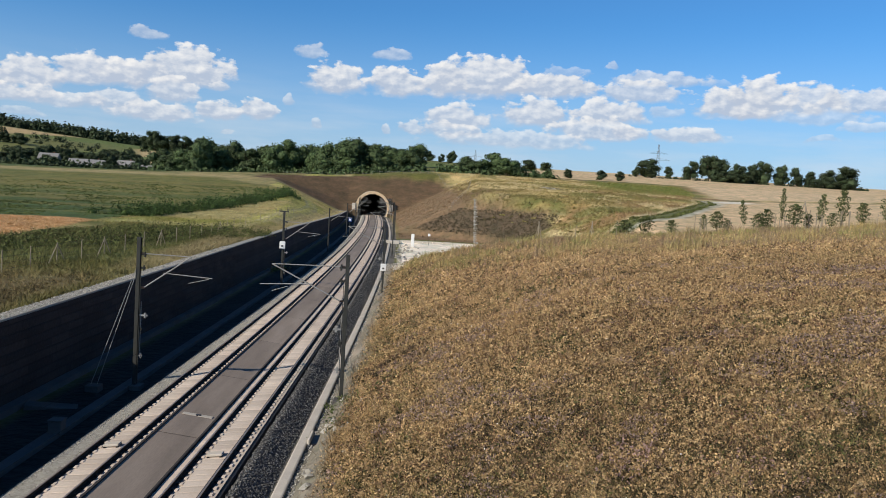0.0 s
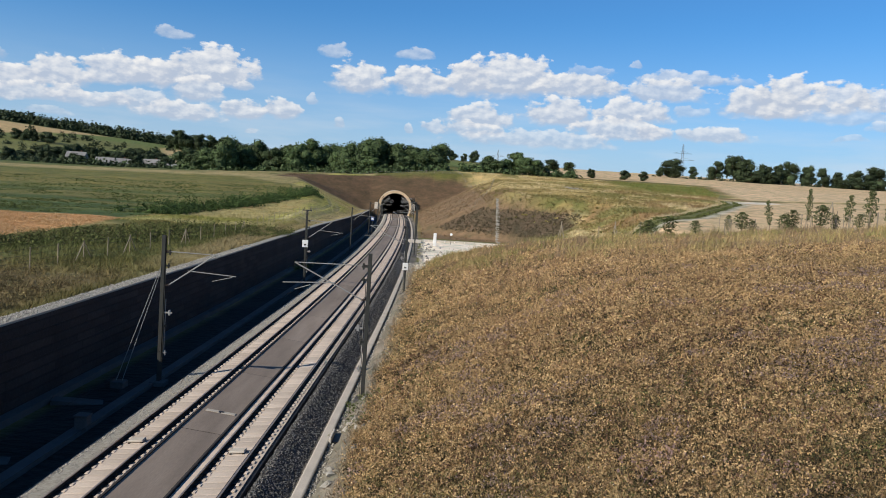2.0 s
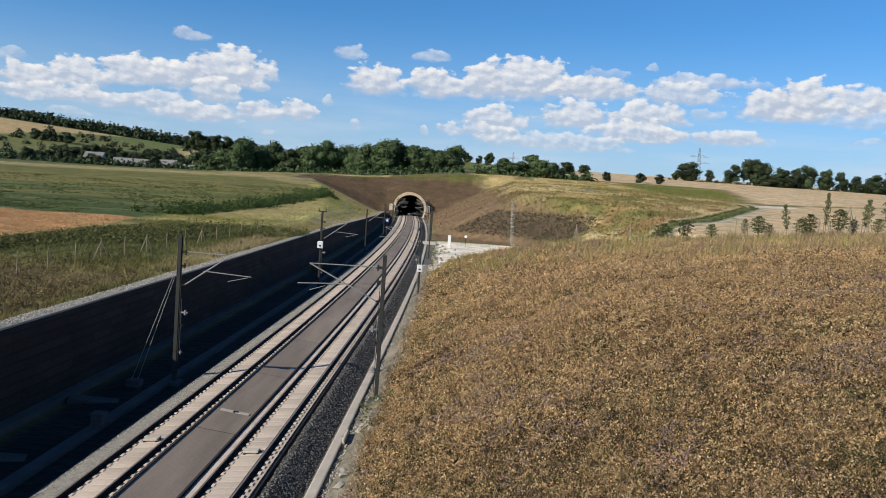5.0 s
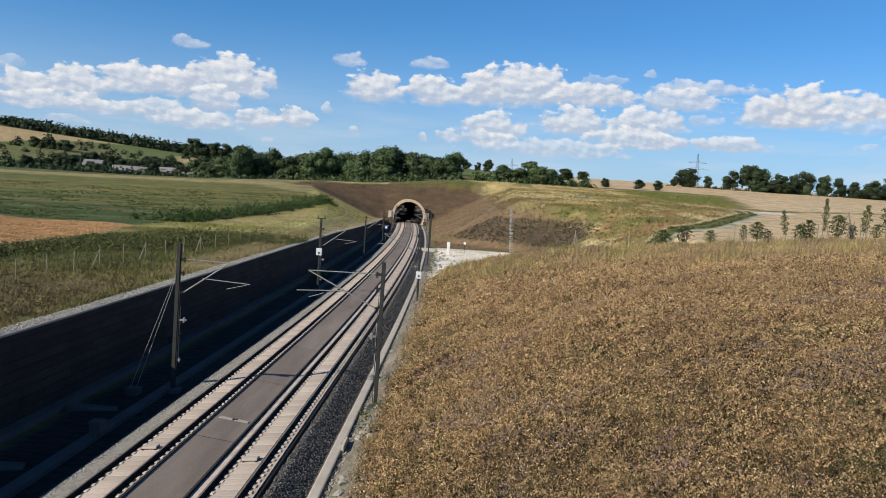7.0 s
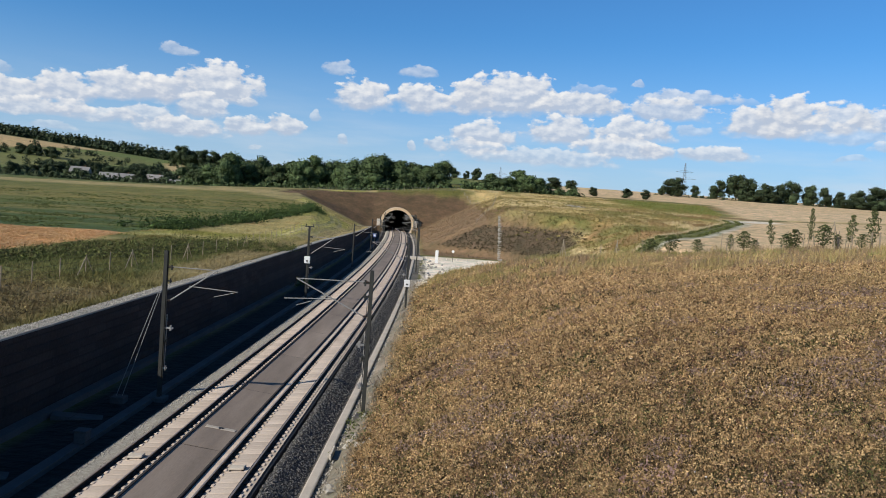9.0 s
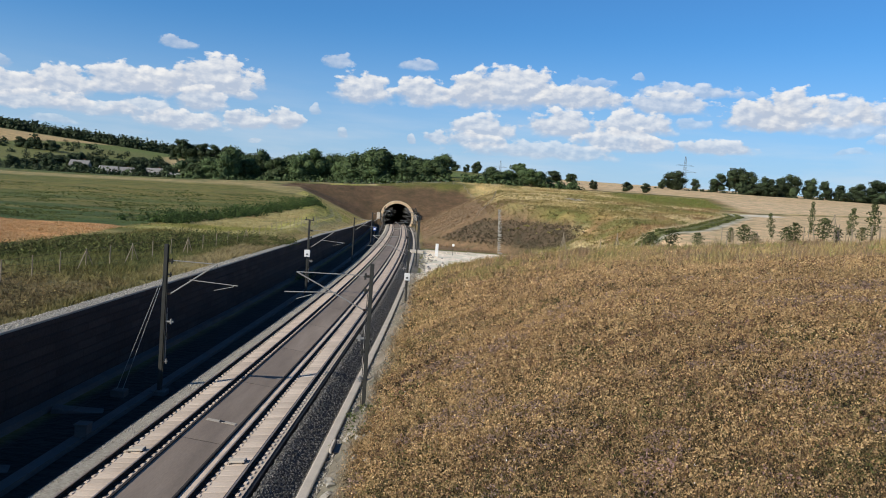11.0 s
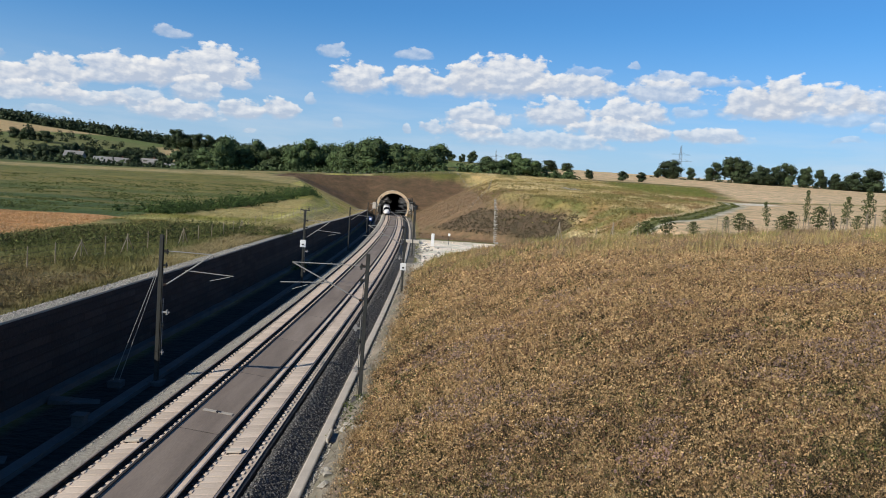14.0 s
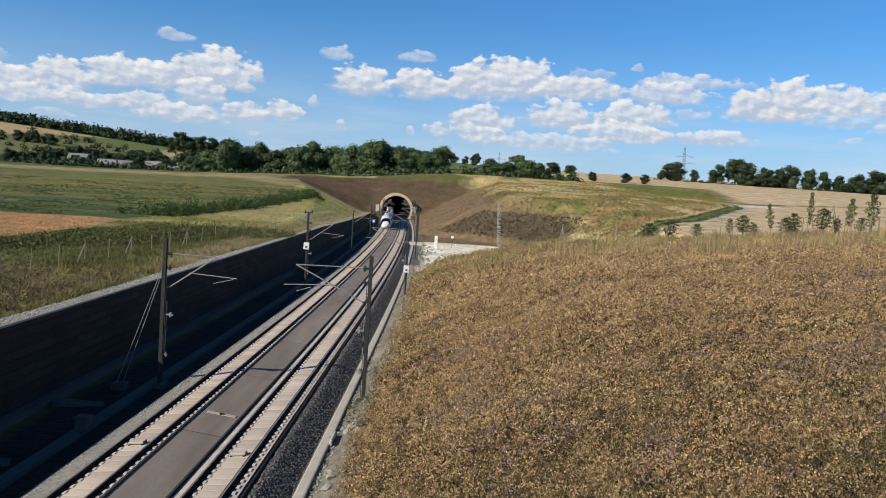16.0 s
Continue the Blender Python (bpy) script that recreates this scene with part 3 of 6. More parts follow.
def rails():
    head = [(-0.036, -0.03), (-0.036, 0.0), (0.036, 0.0), (0.036, -0.03)]
    body = [(-0.075, -0.17), (-0.075, -0.155), (-0.02, -0.14), (-0.02, -0.03), (0.02, -0.03), (0.02, -0.14), (0.075, -0.155), (0.075, -0.17)]
    for mid, side in ((LEFT_TRACK, "outer"), (RIGHT_TRACK, "inner")):
        tr = root("railway_track", "ballastless railway track with pale concrete slab and dark rails", "track", "pair of railway tracks")
        for s in (-0.753, 0.753):
            r = sweep("rail", [(mid + s + a, b) for a, b in body], START, FINISH, M_RAIL, tr, "rusty dark steel rail")
            # dark strip along the rail, added to widen its cast shadow
            sweep("rail_pad", [(mid + s - 0.19, -0.21), (mid + s - 0.19, -0.168), (mid + s + 0.20, -0.168), (mid + s + 0.20, -0.21)], START, PORTAL, M_RAIL, r, "dark strip standing in for shadow along the rail")
            sweep("rail_head", [(mid + s + a, b) for a, b in head], START, FINISH, M_RAILTOP, r, "worn rail head")
        sweep("slab", [(mid - 1.27, -0.30), (mid - 1.27, -0.205), (mid + 1.27, -0.205), (mid + 1.27, -0.30)], START, FINISH, M_SLAB, tr)
        sweep("edge_strip", [(mid - 1.26, -0.21), (mid - 1.24, -0.150), (mid - 0.88, -0.150), (mid - 0.86, -0.21)], START, PORTAL, M_SLAB, tr, "", 4.0)
        TRACKS.append((tr, mid))


TRACKS = []
trackbed()
rails()


def wall_sink(y):
    return wall_top(y) - 4.15


def retaining_wall():
    w = WALL
    tagged(sweep("wall_west", [(w - 0.35, -0.9), (w - 0.35, 4.15), (w, 4.15), (w + 0.25, -0.9)], START, 352, M_SHADEWALL, sink=wall_sink), "retaining wall beside the railway, shade painted into its dark colour", "wall", kind="structure")
    cop = sweep("coping", [(w - 0.80, 4.0), (w - 0.78, 4.26), (w + 0.05, 4.26), (w + 0.06, 4.155), (w - 0.34, 4.155)], START, 352, M_COPING, sink=wall_sink)
    tagged(cop, "pale concrete coping along the retaining wall", "coping", kind="structure")
    tagged(sweep("footing", [(w + 0.2, -0.9), (w + 0.2, -0.35), (w + 0.75, -0.40), (w + 0.75, -0.9)], START, 345, M_SHADECONC), "weathered concrete footing of the retaining wall, shade in its colour", "footing", kind="structure")


retaining_wall()


def tunnel():
    r_in, r_out, mid_z = 6.25, 7.40, 2.6
    arc = np.linspace(-0.72, math.pi + 0.72, 45)
    inner = [(r_in * math.cos(a), mid_z + r_in * math.sin(a)) for a in arc]
    outer = [(r_out * math.cos(a), mid_z + r_out * math.sin(a)) for a in arc]
    lining = sweep("tunnel_lining", inner, PORTAL + 0.4, FINISH, M_TUNNEL, None, "", 6.0, False, True, level=True)
    tagged(lining, "dark concrete lining of the railway tunnel", "tunnel", kind="structure")
    shell = sweep("tunnel_shell", outer, PORTAL + 0.5, PORTAL + 24, M_CONC, None, "", 4.0, False, True, level=True)
    tagged(shell, "concrete outer shell of the tunnel mouth", "tunnel", kind="structure")
    tagged(sweep("tunnel_floor", [(-6.4, -0.5), (6.4, -0.5), (6.4, -0.8), (-6.4, -0.8)], 335.0, FINISH, M_TUNNEL), "dark concrete floor of the railway tunnel", "tunnel", kind="structure")
    ring = sweep("portal_ring", inner + outer[::-1], PORTAL - 0.6, PORTAL + 0.6, M_PORTAL, None, "", 1.0, True, level=True)
    n = len(inner)
    me = ring.data
    bm = bmesh.new()
    bm.from_mesh(me)
    bm.verts.ensure_lookup_table()
    for s in (0, (len(bm.verts) // (2 * n) - 1) * 2 * n):
        for i in range(n - 1):
            bm.faces.new([bm.verts[s + i], bm.verts[s + i + 1], bm.verts[s + 2 * n - 2 - i], bm.verts[s + 2 * n - 1 - i]])
    bm.to_mesh(me)
    bm.free()
    tagged(ring, "rounded ochre concrete ring round the tunnel mouth", "tunnel portal", kind="structure")
    cx, cz = float(xc(FINISH)), float(zt(FINISH))
    bm = bmesh.new()
    box(bm, cx - 9, cx + 9, FINISH, FINISH + 0.5, cz - 3, cz + 12)
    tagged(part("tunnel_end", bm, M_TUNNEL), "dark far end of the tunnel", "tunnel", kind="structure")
    # wing walls either side of the mouth
    for s in (-1, 1):
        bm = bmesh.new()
        x0 = float(xc(PORTAL)) + s * 7.0
        z0 = float(zt(PORTAL))
        box(bm, min(x0, x0 + s * 1.6), max(x0, x0 + s * 1.6), PORTAL - 1.0, PORTAL + 3.0, z0 - 1.2, z0 + 4.6, 0.05)
        tagged(part("wing_wall", bm, M_CONC), "pale concrete pier beside the tunnel mouth", "pier", kind="structure")


tunnel()


# ---- track pieces ----
def shared(name, me, parent, at, label=""):
    ob = new(name, me)
    ob.parent = parent
    ob.location = at
    ob.rotation_euler = (0, -math.atan(CANT), 0)
    return tagged(ob, label) if label else ob


def mesh_of(bm, mat, name):
    me = bpy.data.meshes.new(name)
    bm.to_mesh(me)
    bm.free()
    me.materials.append(mat)
    return me


def seat_bm():
    return box(bmesh.new(), -0.085, 0.085, -0.15, 0.15, -0.21, -0.150, 0.02)


def clip_bm():
    return box(bmesh.new(), -0.045, 0.045, -0.06, 0.06, -0.17, -0.120, 0.008)


def repeat_array(name, bm, places, mat, parent):
    """Many alike pieces joined into one part."""
    bmesh.ops.triangulate(bm, faces=bm.faces[:])
    bm.verts.index_update()
    v = np.array([p.co[:] for p in bm.verts])
    f = np.array([[q.index for q in p.verts] for p in bm.faces])
    bm.free()
    places = np.array(places)
    v[:, 2] += CANT * v[:, 0]
    V = (v[None] + places[:, None]).reshape(-1, 3)
    F = (f[None] + (np.arange(len(places)) * len(v))[:, None, None]).reshape(-1, 3)
    return tagged(arrays(name, V, F, mat, parent), kind="stuff")


def track_pieces():
    seat, clip = mesh_of(seat_bm(), M_SLAB, "rail_seat"), mesh_of(clip_bm(), M_RAIL, "rail_clip")
    bm = bmesh.new()
    box(bm, -0.38, 0.66, -0.313, 0.313, -0.215, -0.172, 0.010)
    panel = mesh_of(bm, M_SLAB, "panel")
    for tr, mid in TRACKS:
        far_seat, far_panel = [], []
        for i in range(470):
            y = 20.0 + i * PITCH
            x, z = float(xc(y)) + mid, float(zt(y))
            if i < 75:
                shared("panel", panel, tr, (x, y, z))
            else:
                far_panel.append((x, y, z))
            for s in (-0.753, 0.753):
                for q in (1,):
                    if i < 75:
                        shared("rail_seat", seat, tr, (x + s + q * 0.285, y, z + CANT * (s + q * 0.285)))
                        shared("rail_clip", clip, tr, (x + s + q * 0.13, y, z + CANT * (s + q * 0.13)))
                    else:
                        far_seat.append((x + s + q * 0.285, y, z + CANT * (s + q * 0.285)))
        repeat_array("rail_seat_rest", seat_bm(), far_seat, M_SLAB, tr)
        bm = bmesh.new()
        box(bm, -0.38, 0.66, -0.313, 0.313, -0.215, -0.172)
        repeat_array("panel_rest", bm, far_panel, M_SLAB, tr)
    # balises between the rails
    for mid, y in ((LEFT_TRACK, 35.6), (RIGHT_TRACK, 35.0)):
        b = root("balise", "small pale plastic balise on brackets between the rails", "balise", "balises in the tracks", (float(xc(y)) + mid + 0.05, y, float(zt(y)) - 0.165))
        b.rotation_euler = (0, -math.atan(CANT), 0)
        bm = bmesh.new()
        box(bm, -0.34, 0.34, -0.22, 0.22, 0.03, 0.14, 0.02)
        part("housing", bm, M_CONC, b)
        for s in (-0.28, 0.28):
            bm = bmesh.new()
            box(bm, s - 0.04, s + 0.04, -0.27, 0.27, -0.005, 0.045)
            part("bracket", bm, M_RAIL, b, "dark steel bracket")
    # cover plate let into the strip
    p = root("cover_plate", "pale weathered cover plate on the brown strip", "cover", "", (float(xc(40.7)) + 0.05, 40.7, float(zt(40.7)) - 0.104))
    p.rotation_euler = (0, math.atan(1.24 * CANT), 0)
    for s in (-0.40, 0.40):
        bm = bmesh.new()
        box(bm, s - 0.36, s + 0.36, -0.17, 0.17, 0, 0.03, 0.008)
        part("plate", bm, M_CONC, p)
    # black block painted in for the dark hole in the plate
    bm = bmesh.new()
    box(bm, -0.10, 0.16, -0.10, 0.10, 0.0, 0.05, 0.01)
    part("hatch", bm, M_BLACK, p, "black block standing in for a dark hole")


def paving_panels():
    pv = root("paving", "smooth brown paved strip between the tracks", "paving", kind="structure")
    y, i = START, 0
    while y < PORTAL:
        e = y + 11.5
        sweep("paving_slab", [(-1.02, -0.30), (-1.02, -0.115), (-1.0, -0.10), (1.0, -0.10), (1.02, -0.115), (1.02, -0.30)], y, e - 0.05, M_STRIP, pv, "", 3.0)
        for s in (-1, 1):
            sweep("edge_kerb", [(s * 1.03 - 0.045, -0.3), (s * 1.03 - 0.045, -0.04), (s * 1.03 + 0.045, -0.04), (s * 1.03 + 0.045, -0.3)], y, e - 0.03, M_KERB, pv, "", 3.0)
        y = e
    sweep("tunnel_paving", [(-1.02, -0.30), (-1.02, -0.10), (1.02, -0.10), (1.02, -0.30)], PORTAL + 2, FINISH, M_STRIP, pv)


M_KERB = material("kerb_rubber", (0.045, 0.040, 0.038), 0.85, 0.2, 2, 20, 0.2, 0.01)


def scatter_stones(name, n, c0, c1, zf, y0, y1, size, mat, seed, label, sink=None):
    """Loose ballast stones, small tetrahedra-like lumps."""
    rng = np.random.RandomState(seed)
    base = np.array([(1, 0, -0.6), (-0.5, 0.87, -0.6), (-0.5, -0.87, -0.6), (0.5, 0.5, 0.6), (-0.7, 0.1, 0.7), (0.4, -0.7, 0.5)])
    tri = np.array([(0, 1, 3), (1, 4, 3), (1, 2, 4), (2, 5, 4), (2, 0, 5), (0, 3, 5), (3, 4, 5)])
    y = y0 + (y1 - y0) * rng.rand(n) ** 1.7
    c = c0 + (c1 - c0) * rng.rand(n)
    p = np.stack([xc(y) + c, y, zt(y) + zf(c) + cant(c) + (0 if sink is None else sink(y))], -1)
    s = size * (0.5 + rng.rand(n, 1, 3))
    a = rng.rand(n) * 6.283
    ca, sa = np.cos(a)[:, None], np.sin(a)[:, None]
    b = base[None] + (rng.rand(n, 6, 3) - 0.5) * 0.7
    q = np.stack([b[..., 0] * ca - b[..., 1] * sa, b[..., 0] * sa + b[..., 1] * ca, b[..., 2]], -1) * s
    V = (q + p[:, None]).reshape(-1, 3)
    F = (tri[None] + (np.arange(n) * 6)[:, None, None]).reshape(-1, 3)
    tagged(arrays(name, V, F, mat), label, "stones", kind="stuff")


# ---- overhead line masts ----
def h_beam(bm, h, w=0.21, d=0.25):
    box(bm, -w / 2, w / 2, -d / 2, -d / 2 + 0.025, 0, h)
    box(bm, -w / 2, w / 2, d / 2 - 0.025, d / 2, 0, h)
    box(bm, -0.012, 0.012, -d / 2 + 0.025, d / 2 - 0.025, 0, h)
    return bm


def mast(y, c, reach, tall, guys=False, box_at=0.0, rich=True, arm=True):
    """A steel mast with its cantilever out over the track."""
    x, z = float(xc(y)) + c, float(zt(y))
    s = 1 if reach > 0 else -1
    ob = root("catenary_mast", "grey galvanised steel overhead line mast with cantilever arm", "mast", "overhead line masts", (x, y, z - 0.75))
    part("column", h_beam(bmesh.new(), tall + 0.75), M_STEEL, ob)
    bm = bmesh.new()
    box(bm, -0.45, 0.45, -0.45, 0.45, -0.3, 0.28, 0.04)
    part("foundation", bm, M_SHADECONC, ob, "concrete foundation block")
    if arm:
        e = Vector((reach, 0, 8.0))
        tip, joint, hook = (4.3, 1.45, (4.1, 2.9)) if s > 0 else (5.0, 1.95, (3.4, 4.3))
        for a, b, r, nm in (((s * 0.35, 0, 6.05), e, 0.042, "stay_tube"), ((s * 0.35, 0, 8.05), e, 0.030, "top_tube"), ((s * joint, 0, 6.96), (s * tip, 0.05, 6.79), 0.030, "registration_tube"), ((s * hook[0], 0.02, 6.74), (s * hook[1], 0.1, 6.42), 0.020, "steady_arm")):
            part(nm, tube(bmesh.new(), a, b, r), M_PALE, ob, "pale aluminium tube")
        for h in (6.05, 8.05):
            bm = bmesh.new()
            tube(bm, (s * 0.10, 0, h), (s * 0.40, 0, h), 0.035)
            for k in range(4):
                tube(bm, (s * (0.16 + 0.06 * k), 0, h), (s * (0.185 + 0.06 * k), 0, h), 0.075)
            part("insulator", bm, M_DARKBRN, ob, "dark ribbed insulator")
        bm = bmesh.new()
        tube(bm, (reach, 0, 8.0), (reach + s * 0.05, 0.02, 7.6), 0.012, sides=5)
        part("dropper", bm, M_WIRE, ob)
    if rich:
        for h, l in ((8.0, 0.32), (7.2, 0.26), (4.4, 0.5), (3.6, 0.2), (2.0, 0.25)):
            bm = bmesh.new()
            box(bm, s * 0.13, s * (0.13 + l), -0.06, 0.06, h - 0.05, h + 0.05, 0.01)
            box(bm, s * (0.13 + l * 0.6), s * (0.13 + l * 0.8), -0.08, 0.08, h - 0.16, h + 0.16, 0.02)
            part("bracket", bm, M_PALE if h in (4.4, 2.0) else M_STEEL, ob)
        part("cable_pipe", tube(bmesh.new(), (s * 0.2, 0.08, 2.0), (s * 0.2, 0.08, 5.2), 0.03), M_PALE, ob)
        part("cable_pipe", tube(bmesh.new(), (s * 0.17, -0.08, 0.3), (s * 0.17, -0.08, 7.0), 0.02), M_STEEL, ob)
    if box_at:
        bm = bmesh.new()
        box(bm, -0.33, 0.33, -0.36, -0.14, box_at - 0.42, box_at + 0.42, 0.03)
        b = part("switch_box", bm, M_WHITE, ob, "white painted switch box")
        bm = bmesh.new()
        box(bm, -0.12, 0.12, -0.375, -0.361, box_at - 0.2, box_at - 0.02)
        part("plate", bm, M_STEEL, b)
    if box_at and s > 0:
        bm = bmesh.new()
        box(bm, -0.55, 0.55, -0.06, 0.06, tall + 0.62, tall + 0.74, 0.01)
        for q in (-0.4, 0.4):
            tube(bm, (q, 0, tall + 0.74), (q, 0, tall + 1.0), 0.05)
        part("top_arm", bm, M_STEEL, ob, "short steel cross arm with insulators")
    if guys:
        for k in (-0.16, 0.16):
            part("guy_wire", tube(bmesh.new(), (-0.1, k, 7.1), (-2.0 + 1.1 * k, -0.95, 0.35), 0.018, sides=6), M_PALE, ob, "taut steel guy rod")
        bm = bmesh.new()
        box(bm, -2.4, -1.6, -1.35, -0.55, -0.3, 0.38, 0.05)
        part("anchor_block", bm, M_SHADECONC, ob, "concrete anchor block for the guys")
    return ob


M_DARKBRN = material("brown_porcelain", (0.06, 0.035, 0.025), 0.35, 0.15, 2, 20, 0.0)


def all_masts():
    lc, rc = -5.15, 6.72
    mast(47.6, lc - 0.42, 3.05, 8.25, guys=True)
    mast(46.6, rc, -4.35, 8.0)
    mast(95.2, lc, 2.95, 8.55, box_at=5.3)
    mast(94.2, rc + 0.1, -4.35, 7.2, box_at=3.45)
    for y in (148.7, 200.0, 250.0, 298.0, 335.0):
        mast(y, lc, 2.95, 7.6, rich=False)
        mast(y - 1.0, rc, -4.35, 7.6, rich=False)
    mast(318.0, rc + 0.6, -4.6, 7.8)
    mast(327.0, rc + 0.3, -4.6, 7.8)
    # wires
    for mid in (LEFT_TRACK, RIGHT_TRACK):
        w = root("overhead_line", "thin dark overhead contact line above the track", "wires", "overhead lines")
        ks = [46.0, 95.0, 148.7, 200.0, 250.0, 298.0, 336.0, 400.0]
        ks = [-4.0] + ks
        for nm, h0, sag, r in (("contact_wire", 5.62, 0.0, 0.006), ("messenger_wire", 7.2, 0.75, 0.005)):
            bm = bmesh.new()
            for a, b in zip(ks, ks[1:]):
                if nm == "messenger_wire" and a > 330:
                    continue
                pts = []
                for i in range(7):
                    u = i / 6
                    y = a + (b - a) * u
                    pts.append(Vector((float(xc(y)) + mid, y, float(zt(y)) + h0 - sag * 4 * u * (1 - u))))
                for p, q in zip(pts, pts[1:]):
                    tube(bm, p, q, r, sides=4)
            part(nm, bm, M_WIRE, w)


# ---- the train ----
COACHES = []


def side_bands(owner, y0, y1):
    for s in (-1, 1):
        bm = bmesh.new()
        box(bm, min(s * 1.40, s * 1.505), max(s * 1.40, s * 1.505), y0, y1, 1.95, 2.65, 0.01)
        part("window_band", bm, M_GLASS, owner, "dark window band")
        bm = bmesh.new()
        box(bm, min(s * 1.40, s * 1.512), max(s * 1.40, s * 1.512), y0, y1, 1.28, 1.40)
        part("stripe", bm, M_RED, owner, "red stripe")


def bogie(owner, y):
    bm = bmesh.new()
    box(bm, -1.0, 1.0, y - 1.7, y + 1.7, 0.25, 0.65, 0.05)
    for a in (-1.25, 1.25):
        for s in (-0.75, 0.75):
            tube(bm, (s - 0.06, y + a, 0.46), (s + 0.06, y + a, 0.46), 0.46, sides=16)
    part("bogie", bm, M_BLACK, owner, "dark bogie with steel wheels")


def train():
    """Eight coaches of a white high-speed train; its nose lies at the origin and points to -y."""
    t = root("high_speed_train", "white high-speed train with dark windscreen and red stripe", "train")
    half = [(0.0, 0.32), (1.15, 0.34), (1.42, 0.75), (1.50, 1.5), (1.49, 2.2), (1.36, 3.0), (1.05, 3.62), (0.55, 3.86), (0.0, 3.90)]
    ring = half + [(-a, b) for a, b in half[-2:0:-1]]

    def section(y, w, h, low):
        return [(a * w, y, low + (b - 0.32) * h) for a, b in ring]

    def loft(secs, cap=True):
        bm = bmesh.new()
        rows = [[bm.verts.new(p) for p in s] for s in secs]
        n = len(ring)
        for a, b in zip(rows, rows[1:]):
            for i in range(n):
                bm.faces.new((a[i], b[i], b[(i + 1) % n], a[(i + 1) % n]))
        if cap:
            bm.faces.new(rows[0]), bm.faces.new(rows[-1][::-1])
        bmesh.ops.recalc_face_normals(bm, faces=bm.faces[:])
        return bm

    nose = [section(0.0, 0.12, 0.10, 0.75), section(0.25, 0.48, 0.24, 0.50), section(0.9, 0.72, 0.40, 0.38), section(2.0, 0.87, 0.60, 0.32), section(3.4, 0.95, 0.80, 0.32), section(5.0, 1.0, 0.95, 0.32), section(6.5, 1.0, 1.0, 0.32), section(25.4, 1.0, 1.0, 0.32)]
    part("nose_coach", loft(nose), M_TRAIN, t, "white streamlined end coach", True)
    for k in range(1, 8):
        c = part("coach", loft([section(0.4, 1, 1, 0.32), section(25.0, 1, 1, 0.32)]), M_TRAIN, t, "white passenger coach", True)
        COACHES.append((c, 25.6 * k))
        bm = bmesh.new()
        box(bm, -1.25, 1.25, -0.22, 0.42, 0.6, 3.6)
        part("gangway", bm, M_BLACK, c, "dark gangway between coaches")
        bm = bmesh.new()
        for y in (5.0, 12.5, 19.5):
            box(bm, -0.62, 0.62, y - 1.6, y + 1.6, 3.78, 4.02, 0.06)
        part("roof_unit", bm, M_STEEL, c, "grey roof equipment")
        side_bands(c, 1.2, 24.4)
        for y in (4.0, 21.4):
            bogie(c, y)
    # windscreen: a dark band wrapped over the nose
    scr = [(1.15, 0.745, 0.435), (1.6, 0.815, 0.515), (2.0, 0.87, 0.60), (2.6, 0.905, 0.69), (3.2, 0.94, 0.775)]
    bm = bmesh.new()
    rows = []
    for y, w, h in scr:
        rows.append([bm.verts.new((a * w * 1.012, y - 0.03, 0.32 + (b - 0.32) * h * 1.012 + 0.01)) for a, b in ring if b > 2.15])
    for a, b in zip(rows, rows[1:]):
        for i in range(len(a) - 1):
            bm.faces.new((a[i], b[i], b[i + 1], a[i + 1]))
    bmesh.ops.solidify(bm, geom=bm.faces[:], thickness=0.02)
    part("windscreen", bm, M_GLASS, t, "dark wrap-around windscreen", True)
    for s in (-1, 1):
        bm = bmesh.new()
        bmesh.ops.create_uvsphere(bm, u_segments=10, v_segments=6, radius=0.15, matrix=Matrix.Translation((s * 0.78, 1.05, 1.42)))
        part("headlight", bm, M_LAMP, t, "lit headlight")
    side_bands(t, 7.2, 24.8)
    bm = bmesh.new()
    box(bm, -1.0, 1.0, 0.7, 1.6, 0.18, 0.55, 0.08)
    part("skirt", bm, M_BLACK, t, "dark lower skirt")
    for y in (4.5, 20.5):
        bogie(t, y)
    return t


